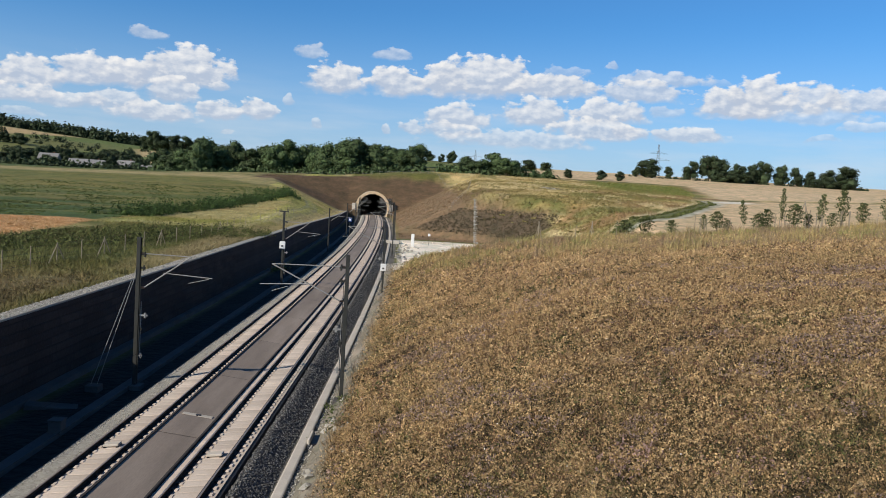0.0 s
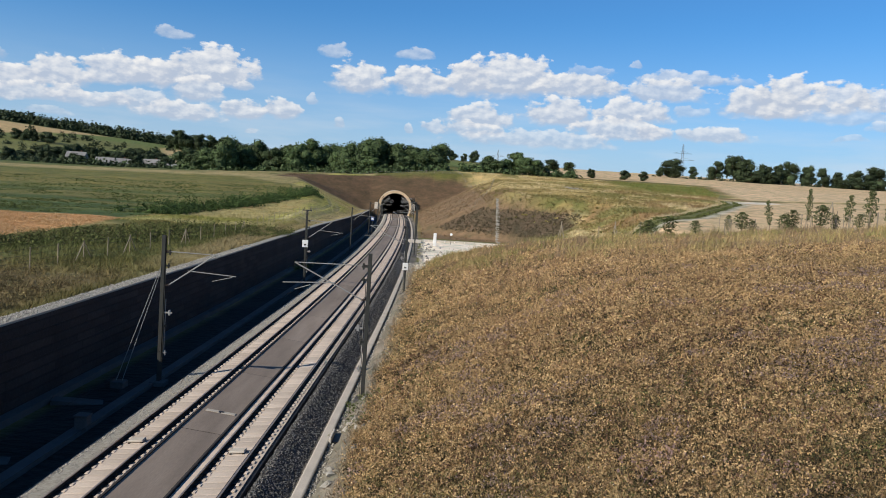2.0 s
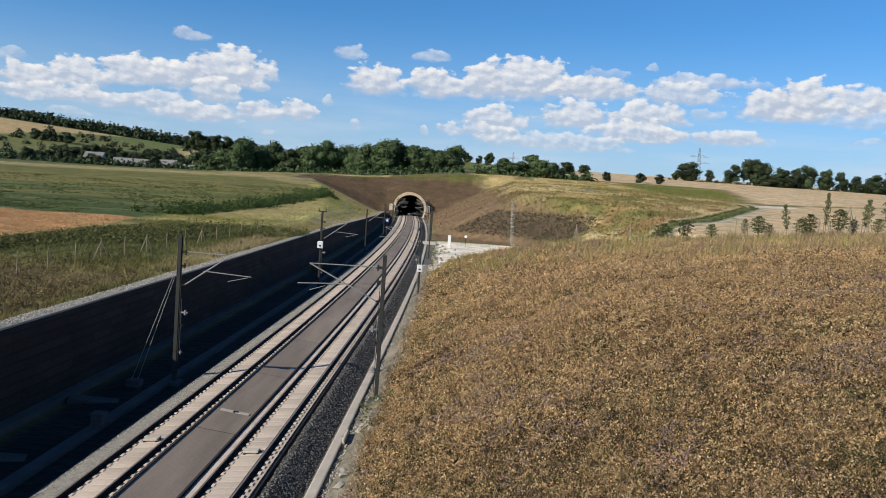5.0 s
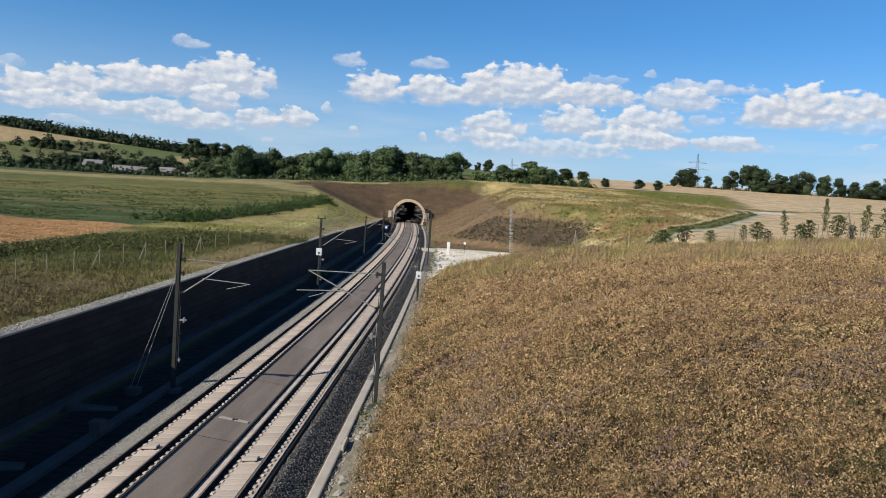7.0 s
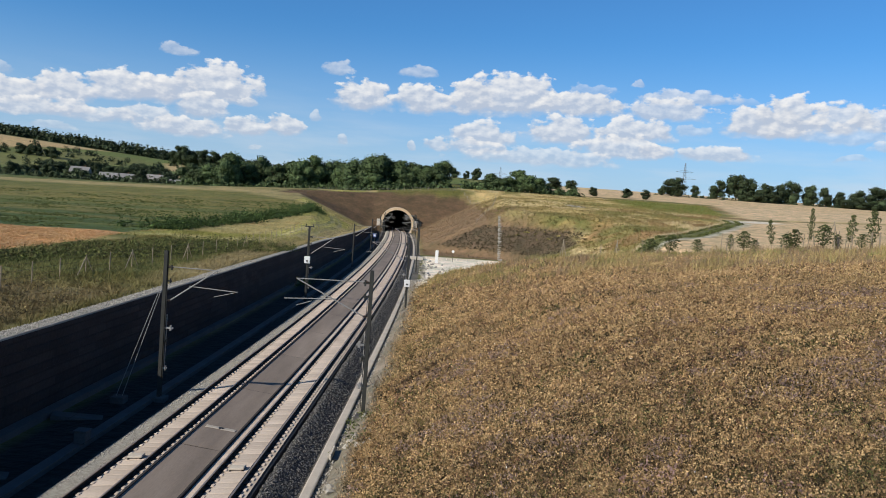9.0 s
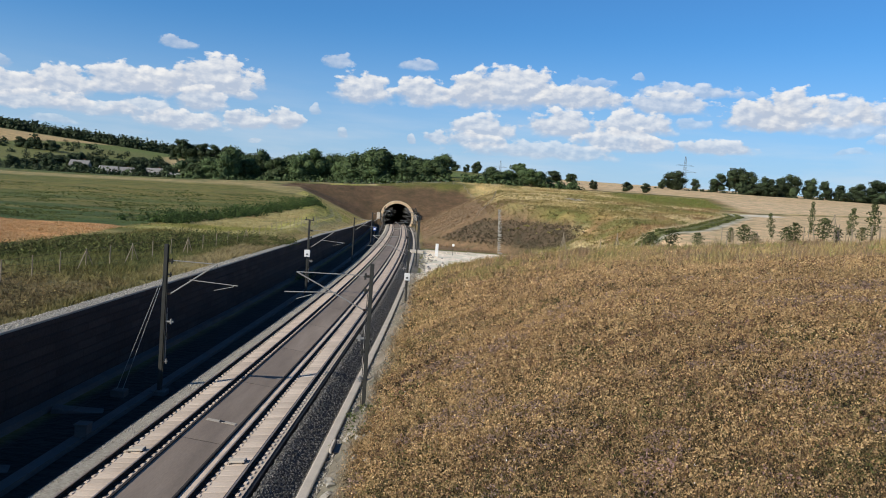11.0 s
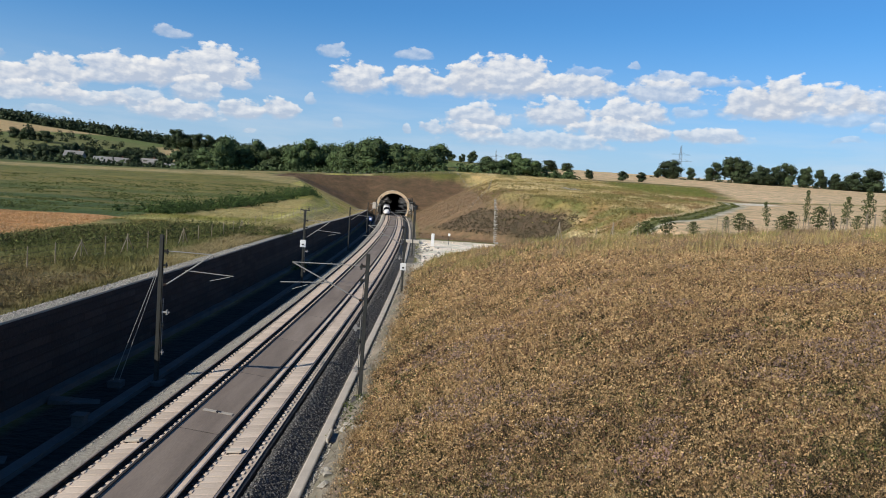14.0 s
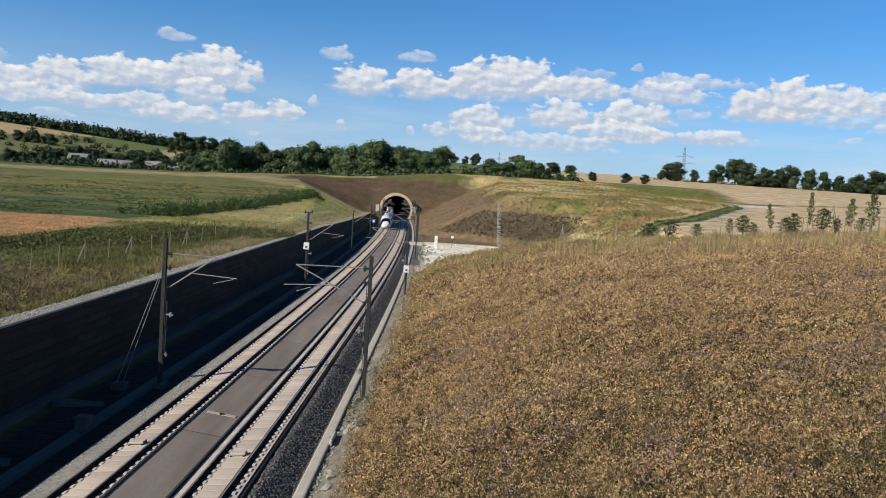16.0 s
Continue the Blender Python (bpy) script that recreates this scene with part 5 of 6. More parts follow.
def meadow():
    rng = np.random.RandomState(5)
    for name, n, y0, y1, hs, wd in (("meadow_grass", 112000, 13, 52, 0.30, 0.017), ("meadow_grass_far", 84000, 48, 128, 0.42, 0.030)):
        y = y0 + (y1 - y0) * rng.rand(n) ** 0.85
        x = -5.2 + (0.58 * y + 9) * rng.rand(n)
        end = crest(x) + 4
        ok = (y < end) & (x - xc(y) > 6.5 + 0.9 * rng.rand(n) ** 0.5)
        x, y = x[ok], y[ok]
        clump = 0.5 * fbm2(x + 0.4 * y, y, 1.15, 71) + 0.5 * fbm2(x, y - 0.7 * x, 0.55, 72)
        clump = 0.6 * clump + 0.4 * fbm2(x, y, 0.34 + 0.12 * (y0 > 40), 73)
        clump = np.clip((clump - 0.5) * 2.6 + 0.5, 0, 1)
        # low tufts darkened in colour, as shade in the gaps between clumps
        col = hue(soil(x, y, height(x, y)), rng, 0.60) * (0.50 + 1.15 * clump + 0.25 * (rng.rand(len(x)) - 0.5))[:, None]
        hg = hs * (0.4 + 1.25 * clump) * (0.55 + 0.75 * fbm2(x, y, 5.0, 51)) * (0.7 + 0.5 * rng.rand(len(x)))
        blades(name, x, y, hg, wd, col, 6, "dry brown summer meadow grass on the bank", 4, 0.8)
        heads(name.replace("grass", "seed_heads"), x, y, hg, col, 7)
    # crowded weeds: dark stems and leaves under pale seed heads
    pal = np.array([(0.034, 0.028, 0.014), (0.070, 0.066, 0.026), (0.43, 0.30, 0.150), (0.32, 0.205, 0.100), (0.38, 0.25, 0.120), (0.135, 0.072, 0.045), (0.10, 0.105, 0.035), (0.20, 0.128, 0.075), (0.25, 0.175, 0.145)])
    for n, y0, y1, knot in ((96000, 12, 50, 0.30), (50000, 46, 112, 0.62)):
        y = y0 + (y1 - y0) * rng.rand(n) ** 0.9
        x = -5.0 + (0.58 * y + 9) * rng.rand(n)
        ok = (y < crest(x) - 4 - 22 * rng.rand(n)) & (x - xc(y) > 7.0 + 1.2 * rng.rand(n))
        x, y = x[ok], y[ok]
        n, per = len(x), 4
        size = np.repeat(0.023 + 0.00105 * y, per)[:, None]
        k = np.clip((fbm2(x, y, 3.2, 91) + 0.30 * (rng.rand(n) - 0.5)) * 9.5 - 0.4, 0, 8.99).astype(int)
        patch = fbm2(x, y, 2.6, 92)
        k = np.where((patch > 0.66) & (y < 60), 8, np.where((patch < 0.30) & (x > -1), 6, k))
        tone = np.clip((fbm2(x + 0.3 * y, y, knot, 93) - 0.5) * 2.1 + 0.5 + 0.20 * rng.normal(size=n), 0, 0.999)
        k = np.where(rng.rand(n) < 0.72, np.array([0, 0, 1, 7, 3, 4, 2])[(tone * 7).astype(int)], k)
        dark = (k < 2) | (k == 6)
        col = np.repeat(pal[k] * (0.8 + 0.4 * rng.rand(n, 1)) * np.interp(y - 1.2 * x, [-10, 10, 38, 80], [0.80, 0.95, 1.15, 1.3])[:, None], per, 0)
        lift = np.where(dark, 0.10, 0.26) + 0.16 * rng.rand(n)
        z = height(x, y) + (fbm2(x, y, 7.0, 41) - 0.5) * 0.4 + lift
        p = np.repeat(np.stack([x, y, z], -1), per, 0) + rng.normal(size=(n * per, 3)) * np.array((1.0, 1.0, 0.8)) * size
        t = rng.normal(size=(n * per, 3))
        t /= np.linalg.norm(t, axis=1)[:, None]
        b = np.cross(t, rng.normal(size=(n * per, 3)))
        b /= np.linalg.norm(b, axis=1)[:, None]
        r = size * (0.45 + 0.6 * rng.rand(n * per, 1))
        V = np.stack([p - t * r, p - b * r * 0.6, p + t * r, p + b * r * 0.6], 1).reshape(-1, 3)
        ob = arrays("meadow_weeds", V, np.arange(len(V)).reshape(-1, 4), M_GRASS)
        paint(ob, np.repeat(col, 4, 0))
        tagged(ob, "dry weeds with dark stems and pale seed heads", "weeds", kind="stuff")
    # tall straw along the crest
    n = 34000
    x = -2 + 66 * rng.rand(n)
    end = crest(x)
    y = end + 4 - 30 * rng.rand(n) ** 1.6
    ok = rng.rand(n) < 0.15 + 1.5 * np.clip(fbm2(x, y, 6.0, 57) - 0.35, 0, 1)
    x, y = x[ok], y[ok]
    n = len(x)
    pal = np.array([(0.42, 0.345, 0.14), (0.31, 0.275, 0.10), (0.25, 0.255, 0.085), (0.23, 0.17, 0.115), (0.36, 0.285, 0.12)])
    col = hue(pal[(fbm2(x, y, 5.0, 58) * 6.5).astype(int) % 5], rng, 0.6)
    blades("crest_grass", x, y, 0.5 + 1.5 * rng.rand(n) * fbm2(x, y, 4.0, 52), 0.035, col, 7, "tall straw-coloured grass along the crest", 6, 0.3)
    # white and pink specks of flowers
    n = 150
    y = 14 + 50 * rng.rand(n)
    x = -3 + (0.55 * y + 3) * rng.rand(n)
    p = np.stack([x, y, height(x, y) + 0.35], -1)
    clump_field("meadow_flowers", p, np.full(n, 0.06), np.full(n, 0.06), M_WHITE, 12, "tiny white flower heads in the meadow", "flowers", 5, 0.35)
    sp = []
    for _ in range(22):
        yy = 16 + 60 * rng.rand()
        xx = -1 + (0.5 * yy) * rng.rand()
        for _ in range(26):
            sp.append((xx + rng.normal() * 0.5, yy + rng.normal() * 0.7))
    sp = np.array(sp)
    clump_field("heather_patches", on_land(sp[:, 0], sp[:, 1]) + np.array((0, 0, 0.1)), np.full(len(sp), 0.3), np.full(len(sp), 0.22), M_PINK, 13, "faded mauve flowering patches in the meadow", "flowers", 10, 0.2)


def slope_grass():
    rng = np.random.RandomState(25)
    n = 26000
    y = 206 + 172 * rng.rand(n)
    x = xc(y) - 48 + 100 * rng.rand(n)
    c = x - xc(y)
    ok = ((y > 345) | (c > 8)) & (np.hypot(c, height(x, y) - zt(y) - 2.6) > 8)
    x, y = x[ok], y[ok]
    col = hue(soil(x, y, height(x, y)), rng, 0.2)
    blades("slope_grass", x, y, 0.2 + 0.35 * rng.rand(len(x)), 0.06, col, 26, "sparse dry brown grass on the cutting slopes", 3, 0.7)


def hill_grass():
    rng = np.random.RandomState(35)
    n = 46000
    y = 100 + 310 * rng.rand(n) ** 1.15
    x = 12 + (20 + 0.36 * y) * rng.rand(n)
    c = x - xc(y)
    path = np.interp(y, [104, 148, 173, 246, 275, 315, 400], [14, 38.6, 55.7, 91, 97, 112, 132])
    z = height(x, y)
    ok = (c > 26) & (z > 2.5) & ((x < path - 5) | (y < 104)) & (y > crest(x) + 5) & ~((y > 196) & (z < 9.4) & (c < 46))
    x, y = x[ok], y[ok]
    pal = np.array([(0.42, 0.33, 0.15), (0.20, 0.19, 0.06), (0.27, 0.175, 0.08), (0.30, 0.24, 0.10)])
    mixw = (0.55 * rng.rand(len(x)))[:, None]
    col = soil(x, y, height(x, y)) * (1 - mixw) + pal[(fbm2(x, y, 8.0, 61) * 5.5).astype(int) % 4] * mixw
    blades("hill_grass", x, y, 0.25 + 0.5 * rng.rand(len(x)), 0.10, col, 36, "patchy straw and green grass on the hill", 4, 0.7)


def stubble_rows():
    """Rows of cut straw on the stubble field."""
    rng = np.random.RandomState(65)
    n = 30000
    y = 79 + 47 * rng.rand(n)
    x = -46.5 - (y - 86) * 0.065 - 40 * rng.rand(n)
    line = np.floor((y + 0.10 * x) / 1.9)
    y = line * 1.9 - 0.10 * x + rng.normal(size=n) * 0.28
    ok = (y > 79) & (y < 126.5) & (rng.rand(n) < 0.4 + 0.6 * fbm2(line * 3.1, x * 0.3, 4.0, 66))
    x, y = x[ok], y[ok]
    pal = np.array([(0.60, 0.40, 0.20), (0.52, 0.31, 0.14), (0.66, 0.47, 0.27), (0.40, 0.23, 0.10)])
    blades("stubble", x, y, 0.16 + 0.2 * rng.rand(len(x)), 0.05, pal[rng.randint(4, size=len(x))], 67, "rows of orange cut straw on the stubble field", 4, 0.9)


def left_grass():
    rng = np.random.RandomState(15)
    n = 42000
    y = 34 + 110 * rng.rand(n)
    x = xc(y) + WALL - 1.25 - (6 + 0.45 * y) * rng.rand(n) ** 1.2
    k = (x - xc(y) > -44) & (x > -45) & ((y > 64) | (rng.rand(n) < 0.55))
    x, y = x[k], y[k]
    col = soil(x, y, height(x, y))
    g = hue(col, rng, 0.25)
    blades("bank_grass", x, y, 0.22 + 0.38 * fbm2(x, y, 5.0, 53), 0.03, g, 8, "rough dry and green grass above the retaining wall", 5)
    n = 17000
    y = 120 + 205 * rng.rand(n)
    x = xc(y) + WALL - 1 - 36 * rng.rand(n)
    ok = x > field_edge(y) + 0.5
    x, y = x[ok], y[ok]
    trodden = np.where(np.abs(np.abs(x - farm_ruts(y)) - 1.1) > 0.5, 1.0, 0.45)
    n = len(x)
    col = hue(soil(x, y, height(x, y)), rng, 0.2) * 1.1
    blades("verge_grass", x, y, (0.14 + 0.25 * rng.rand(n)) * trodden, 0.07, col, 9, "pale yellow-green verge grass beside the field", 4)


# ---- small things ----
def sapling_kind(seed, h, label):
    rng = np.random.RandomState(seed)
    ob = root("sapling", label, "sapling")
    bm = bmesh.new()
    tube(bm, (0, 0, -0.4), (0.05, 0, h * 0.9), 0.035, 0.015, 6)
    part("trunk", bm, M_BARK, ob)
    bm = bmesh.new()
    for k in range(9):
        a, zz = rng.rand() * 6.28, h * (0.35 + 0.06 * k)
        tube(bm, (0.03, 0, zz), (math.cos(a) * 0.5, math.sin(a) * 0.5, zz + 0.35), 0.014, 0.006, 4)
    part("branches", bm, M_BARK, ob)
    n = 900
    z = h * (0.28 + 0.72 * rng.rand(n) ** 0.9)
    r = 0.75 * np.sin(np.clip((z / h - 0.2) / 0.8, 0, 1) * 3.0) ** 0.7 * np.sqrt(rng.rand(n)) * (0.6 + 0.6 * np.sin(z * 5 + seed) ** 2)
    a = rng.rand(n) * 6.283
    p = np.stack([r * np.cos(a), r * np.sin(a), z], -1)
    t = rng.normal(size=(n, 3))
    t /= np.linalg.norm(t, axis=1)[:, None]
    b = np.cross(t, rng.normal(size=(n, 3)))
    b /= np.linalg.norm(b, axis=1)[:, None]
    s = 0.078 * (0.6 + 0.8 * rng.rand(n))[:, None]
    V = np.stack([p - t * s, p - b * s * 0.6, p + t * s, p + b * s * 0.6], 1).reshape(-1, 3)
    arrays("leaves", V, np.arange(len(V)).reshape(-1, 4), M_SHRUB, ob)
    return ob


def stake_frame(x, y, h=1.6, r=0.45, legs=3):
    z = float(height(np.array(x), np.array(y)))
    ob = root("tree_stake", "weathered wooden stake frame for a young tree", "stake", "tree stakes", (x, y, z))
    for k in range(legs):
        a = k * 6.283 / legs + 0.4
        part("post", tube(bmesh.new(), (math.cos(a) * r, math.sin(a) * r, -0.3), (math.cos(a) * r, math.sin(a) * r, h), 0.045, sides=6), M_WOOD, ob)
        b = (k + 1) * 6.283 / legs + 0.4
        part("rail", tube(bmesh.new(), (math.cos(a) * r, math.sin(a) * r, h - 0.12), (math.cos(b) * r, math.sin(b) * r, h - 0.12), 0.03, sides=5), M_WOOD, ob)


def tripod(x, y, h=2.9, r=1.0):
    z = float(height(np.array(x), np.array(y)))
    ob = root("wooden_tripod", "pale wooden tripod of leaning poles on the crest", "tripod", "tripods", (x, y, z))
    for k in range(3):
        a = k * 2.094 + 0.3
        part("pole", tube(bmesh.new(), (math.cos(a) * r, math.sin(a) * r, -0.2), (-math.cos(a) * 0.06, 0, h), 0.05, sides=6), M_WOOD, ob)


def crest_things():
    kinds = [sapling_kind(s, 3.6, "slim young tree with sparse green leaves") for s in range(4)]
    y = 91.0
    rows = ((36.8, 3.8, 0.6), (41.3, 5.0, 0.55), (39.9, 2.9, 1.5), (42.3, 3.2, 1.5), (45.6, 4.3, 0.8), (48.8, 5.0, 1.1), (33.6, 2.6, 1.4), (32.3, 2.3, 0.6), (29.0, 2.0, 1.0), (25.2, 2.4, 1.5), (23.3, 2.0, 1.7), (44.6, 2.3, 0.9), (46.7, 2.1, 1.0), (50.6, 3.2, 1.2), (35.2, 1.8, 1.0), (38.4, 2.2, 1.2), (53.4, 4.4, 1.0))
    for i, (x, h, wide) in enumerate(rows):
        yy = y + (i % 3) * 0.8
        z = float(height(np.array(x), np.array(yy)))
        k = copy_thing(kinds[(i * 3) % 4], pose(x, yy, z, (i % 3 - 1) * 4, (i % 5 - 2) * 3, i * 77))
        k.scale = (wide, wide, h / 3.6)
        tagged(k, "slim young tree with sparse leaves on the crest" if h > 2.5 else "small leafy sapling on the grassy crest", "sapling", "saplings on the crest")
    for k in kinds:
        park(k)
    stake_frame(48.6, 91.6, 2.3, 0.6, 4)
    stake_frame(32.2, 91.4, 1.9, 0.4)
    stake_frame(45.5, 91.2, 1.9, 0.4)
    stake_frame(41.4, 91.5, 1.9, 0.4)
    tripod(43.6, 91.2, 3.5, 1.2)
    tripod(20.0, 94.0, 2.4, 0.5)
    tripod(14.2, 97.0, 3.0, 0.7)
    for i, x in enumerate((17.5, 22.4, 26.3, 31.0, 35.4, 38.6, 40.2, 44.6, 47.0, 52.0)):
        z = float(height(np.array(x), np.array(91.0 + i % 3)))
        p = part("stake", tube(bmesh.new(), (0, 0, -0.4), (0.05, 0, 1.7 + 0.25 * (i % 4)), 0.04, sides=6), M_WOOD)
        p.location = (x, 91.0 + i % 3, z)
        tagged(p, "weathered single wooden stake in the crest grass", "stake", "crest stakes")


def wire_fence():
    f = root("wire_fence", "thin wire fence on grey posts above the retaining wall", "fence")
    pts = []
    for i in range(38):
        y = 30 + i * 4.2
        c = -19.5 + 3.5 * float(step(60, 110, y))
        x = float(xc(y)) + c
        pts.append(Vector((x, y, float(height(np.array(x), np.array(y))))))
    for i, p in enumerate(pts):
        part("post", tube(bmesh.new(), p - Vector((0, 0, 0.4)), p + Vector((0, 0, 1.75)), 0.04, sides=6), M_WOOD, f)
        if i in (9, 11, 14, 19):
            for s in (-1, 1):
                part("brace", tube(bmesh.new(), p + Vector((0, s * 1.6, 0)), p + Vector((0, 0, 1.6)), 0.04, sides=6), M_WOOD, f)
    for h in (0.3, 0.75, 1.2, 1.65):
        bm = bmesh.new()
        for a, b in zip(pts, pts[1:]):
            tube(bm, a + Vector((0, 0, h)), b + Vector((0, 0, h)), 0.010, sides=3)
        part("wire", bm, M_STEEL, f)


def slope_fence(name, line, gap, label):
    """Posts with two wires along a line on the land."""
    f = root(name, label, "fence", "slope fences")
    pts = []
    for (x0, y0), (x1, y1) in zip(line, line[1:]):
        k = max(1, int(math.hypot(x1 - x0, y1 - y0) / gap))
        for i in range(k):
            x, y = x0 + (x1 - x0) * i / k, y0 + (y1 - y0) * i / k
            pts.append(Vector((x, y, float(height(np.array(x), np.array(y))))))
    for p in pts:
        part("post", tube(bmesh.new(), p - Vector((0, 0, 0.4)), p + Vector((0, 0, 1.5)), 0.07, sides=6), M_WOOD, f)
    for h in (0.7, 1.35):
        bm = bmesh.new()
        for a, b in zip(pts, pts[1:]):
            tube(bm, a + Vector((0, 0, h)), b + Vector((0, 0, h)), 0.02, sides=3)
        part("wire", bm, M_PALE, f)


def house(x, y, w, d, h, rise, turn, roof, label):
    z = float(height(np.array(x), np.array(y)))
    ob = root("house", label, "house", "village houses")
    ob.matrix_basis = pose(x, y, z - 1.0, 0, 0, turn)
    bm = bmesh.new()
    box(bm, -w / 2, w / 2, -d / 2, d / 2, 0, h + 1)
    for s in (-1, 1):
        v = [bm.verts.new((s * w / 2, -d / 2, h + 1)), bm.verts.new((s * w / 2, d / 2, h + 1)), bm.verts.new((s * w / 2, 0, h + 1 + rise))]
        bm.faces.new(v)
    part("wall", bm, M_RENDER, ob)
    bm = bmesh.new()
    for s in (-1, 1):
        n = Vector((0, s * rise, d / 2)).normalized() * 0.18
        a = [Vector((-w / 2 - 0.4, s * (d / 2 + 0.4), h + 1 - 0.4 * rise / (d / 2))), Vector((w / 2 + 0.4, s * (d / 2 + 0.4), h + 1 - 0.4 * rise / (d / 2))), Vector((w / 2 + 0.4, 0, h + 1 + rise)), Vector((-w / 2 - 0.4, 0, h + 1 + rise))]
        lo, hi = [bm.verts.new(p + n * 0.05) for p in a], [bm.verts.new(p + n * 1.05) for p in a]
        bm.faces.new(hi), bm.faces.new(lo[::-1])
        for i in range(4):
            bm.faces.new((lo[i], lo[(i + 1) % 4], hi[(i + 1) % 4], hi[i]))
    bmesh.ops.recalc_face_normals(bm, faces=bm.faces[:])
    r = part("roof", bm, roof, ob)
    bm = bmesh.new()
    box(bm, w * 0.2, w * 0.2 + 0.7, 0.3, 1.0, h + 1 + rise * 0.5, h + 2 + rise)
    part("chimney", bm, M_REDROOF, r)
    k = max(2, int(w / 3))
    for i in range(k):
        bm = bmesh.new()
        xx = -w / 2 + (i + 0.5) * w / k
        box(bm, xx - 0.5, xx + 0.5, -d / 2 - 0.03, -d / 2 + 0.05, 2.2, 3.5)
        part("window", bm, M_GLASS, ob)


def village():
    house(-216, 530, 24, 13, 3.2, 3.6, 12, M_ROOF, "long low farm building with a grey roof")
    house(-199, 548, 13, 9, 4.0, 3.4, -20, M_ROOF, "pale village house with a grey roof")
    house(-330, 556, 12, 9, 5.0, 4.0, -10, M_ROOF, "pale village house with a grey roof")
    house(-250, 548, 12, 9, 5.0, 4.0, 5, M_ROOF, "pale village house with a grey roof")
    house(-165, 500, 14, 8, 3.0, 2.5, 10, M_ROOF, "small barn with a grey roof")


def pylon(x, y, h):
    z = float(height(np.array(x), np.array(y)))
    ob = root("power_pylon", "distant grey lattice power pylon behind the fields", "pylon", "power pylons", (x, y, z - 2))
    bm = bmesh.new()
    for s in (-1, 1):
        for q in (-1, 1):
            tube(bm, (s * h * 0.07, q * h * 0.07, 0), (s * 0.4, q * 0.4, h), 0.13, 0.10, 5)
    for k in range(9):
        u0, u1 = k / 9, (k + 1) / 9
        r0, r1 = h * 0.075 * (1 - u0) + 0.4 * u0, h * 0.075 * (1 - u1) + 0.4 * u1
        for q in (-1, 1):
            tube(bm, (-r0, q * r0, h * u0), (r1, q * r1, h * u1), 0.06, sides=4)
            tube(bm, (r0, q * r0, h * u0), (-r1, q * r1, h * u1), 0.06, sides=4)
    part("tower", bm, M_PYLON, ob)
    for zz, l in ((0.66, 0.26), (0.80, 0.20)):
        bm = bmesh.new()
        for s in (-1, 1):
            tube(bm, (0, 0, h * zz), (s * h * l, 0, h * zz), 0.11, sides=4)
            tube(bm, (0, 0, h * (zz + 0.05)), (s * h * l, 0, h * zz), 0.07, sides=4)
        part("cross_arm", bm, M_PYLON, ob)


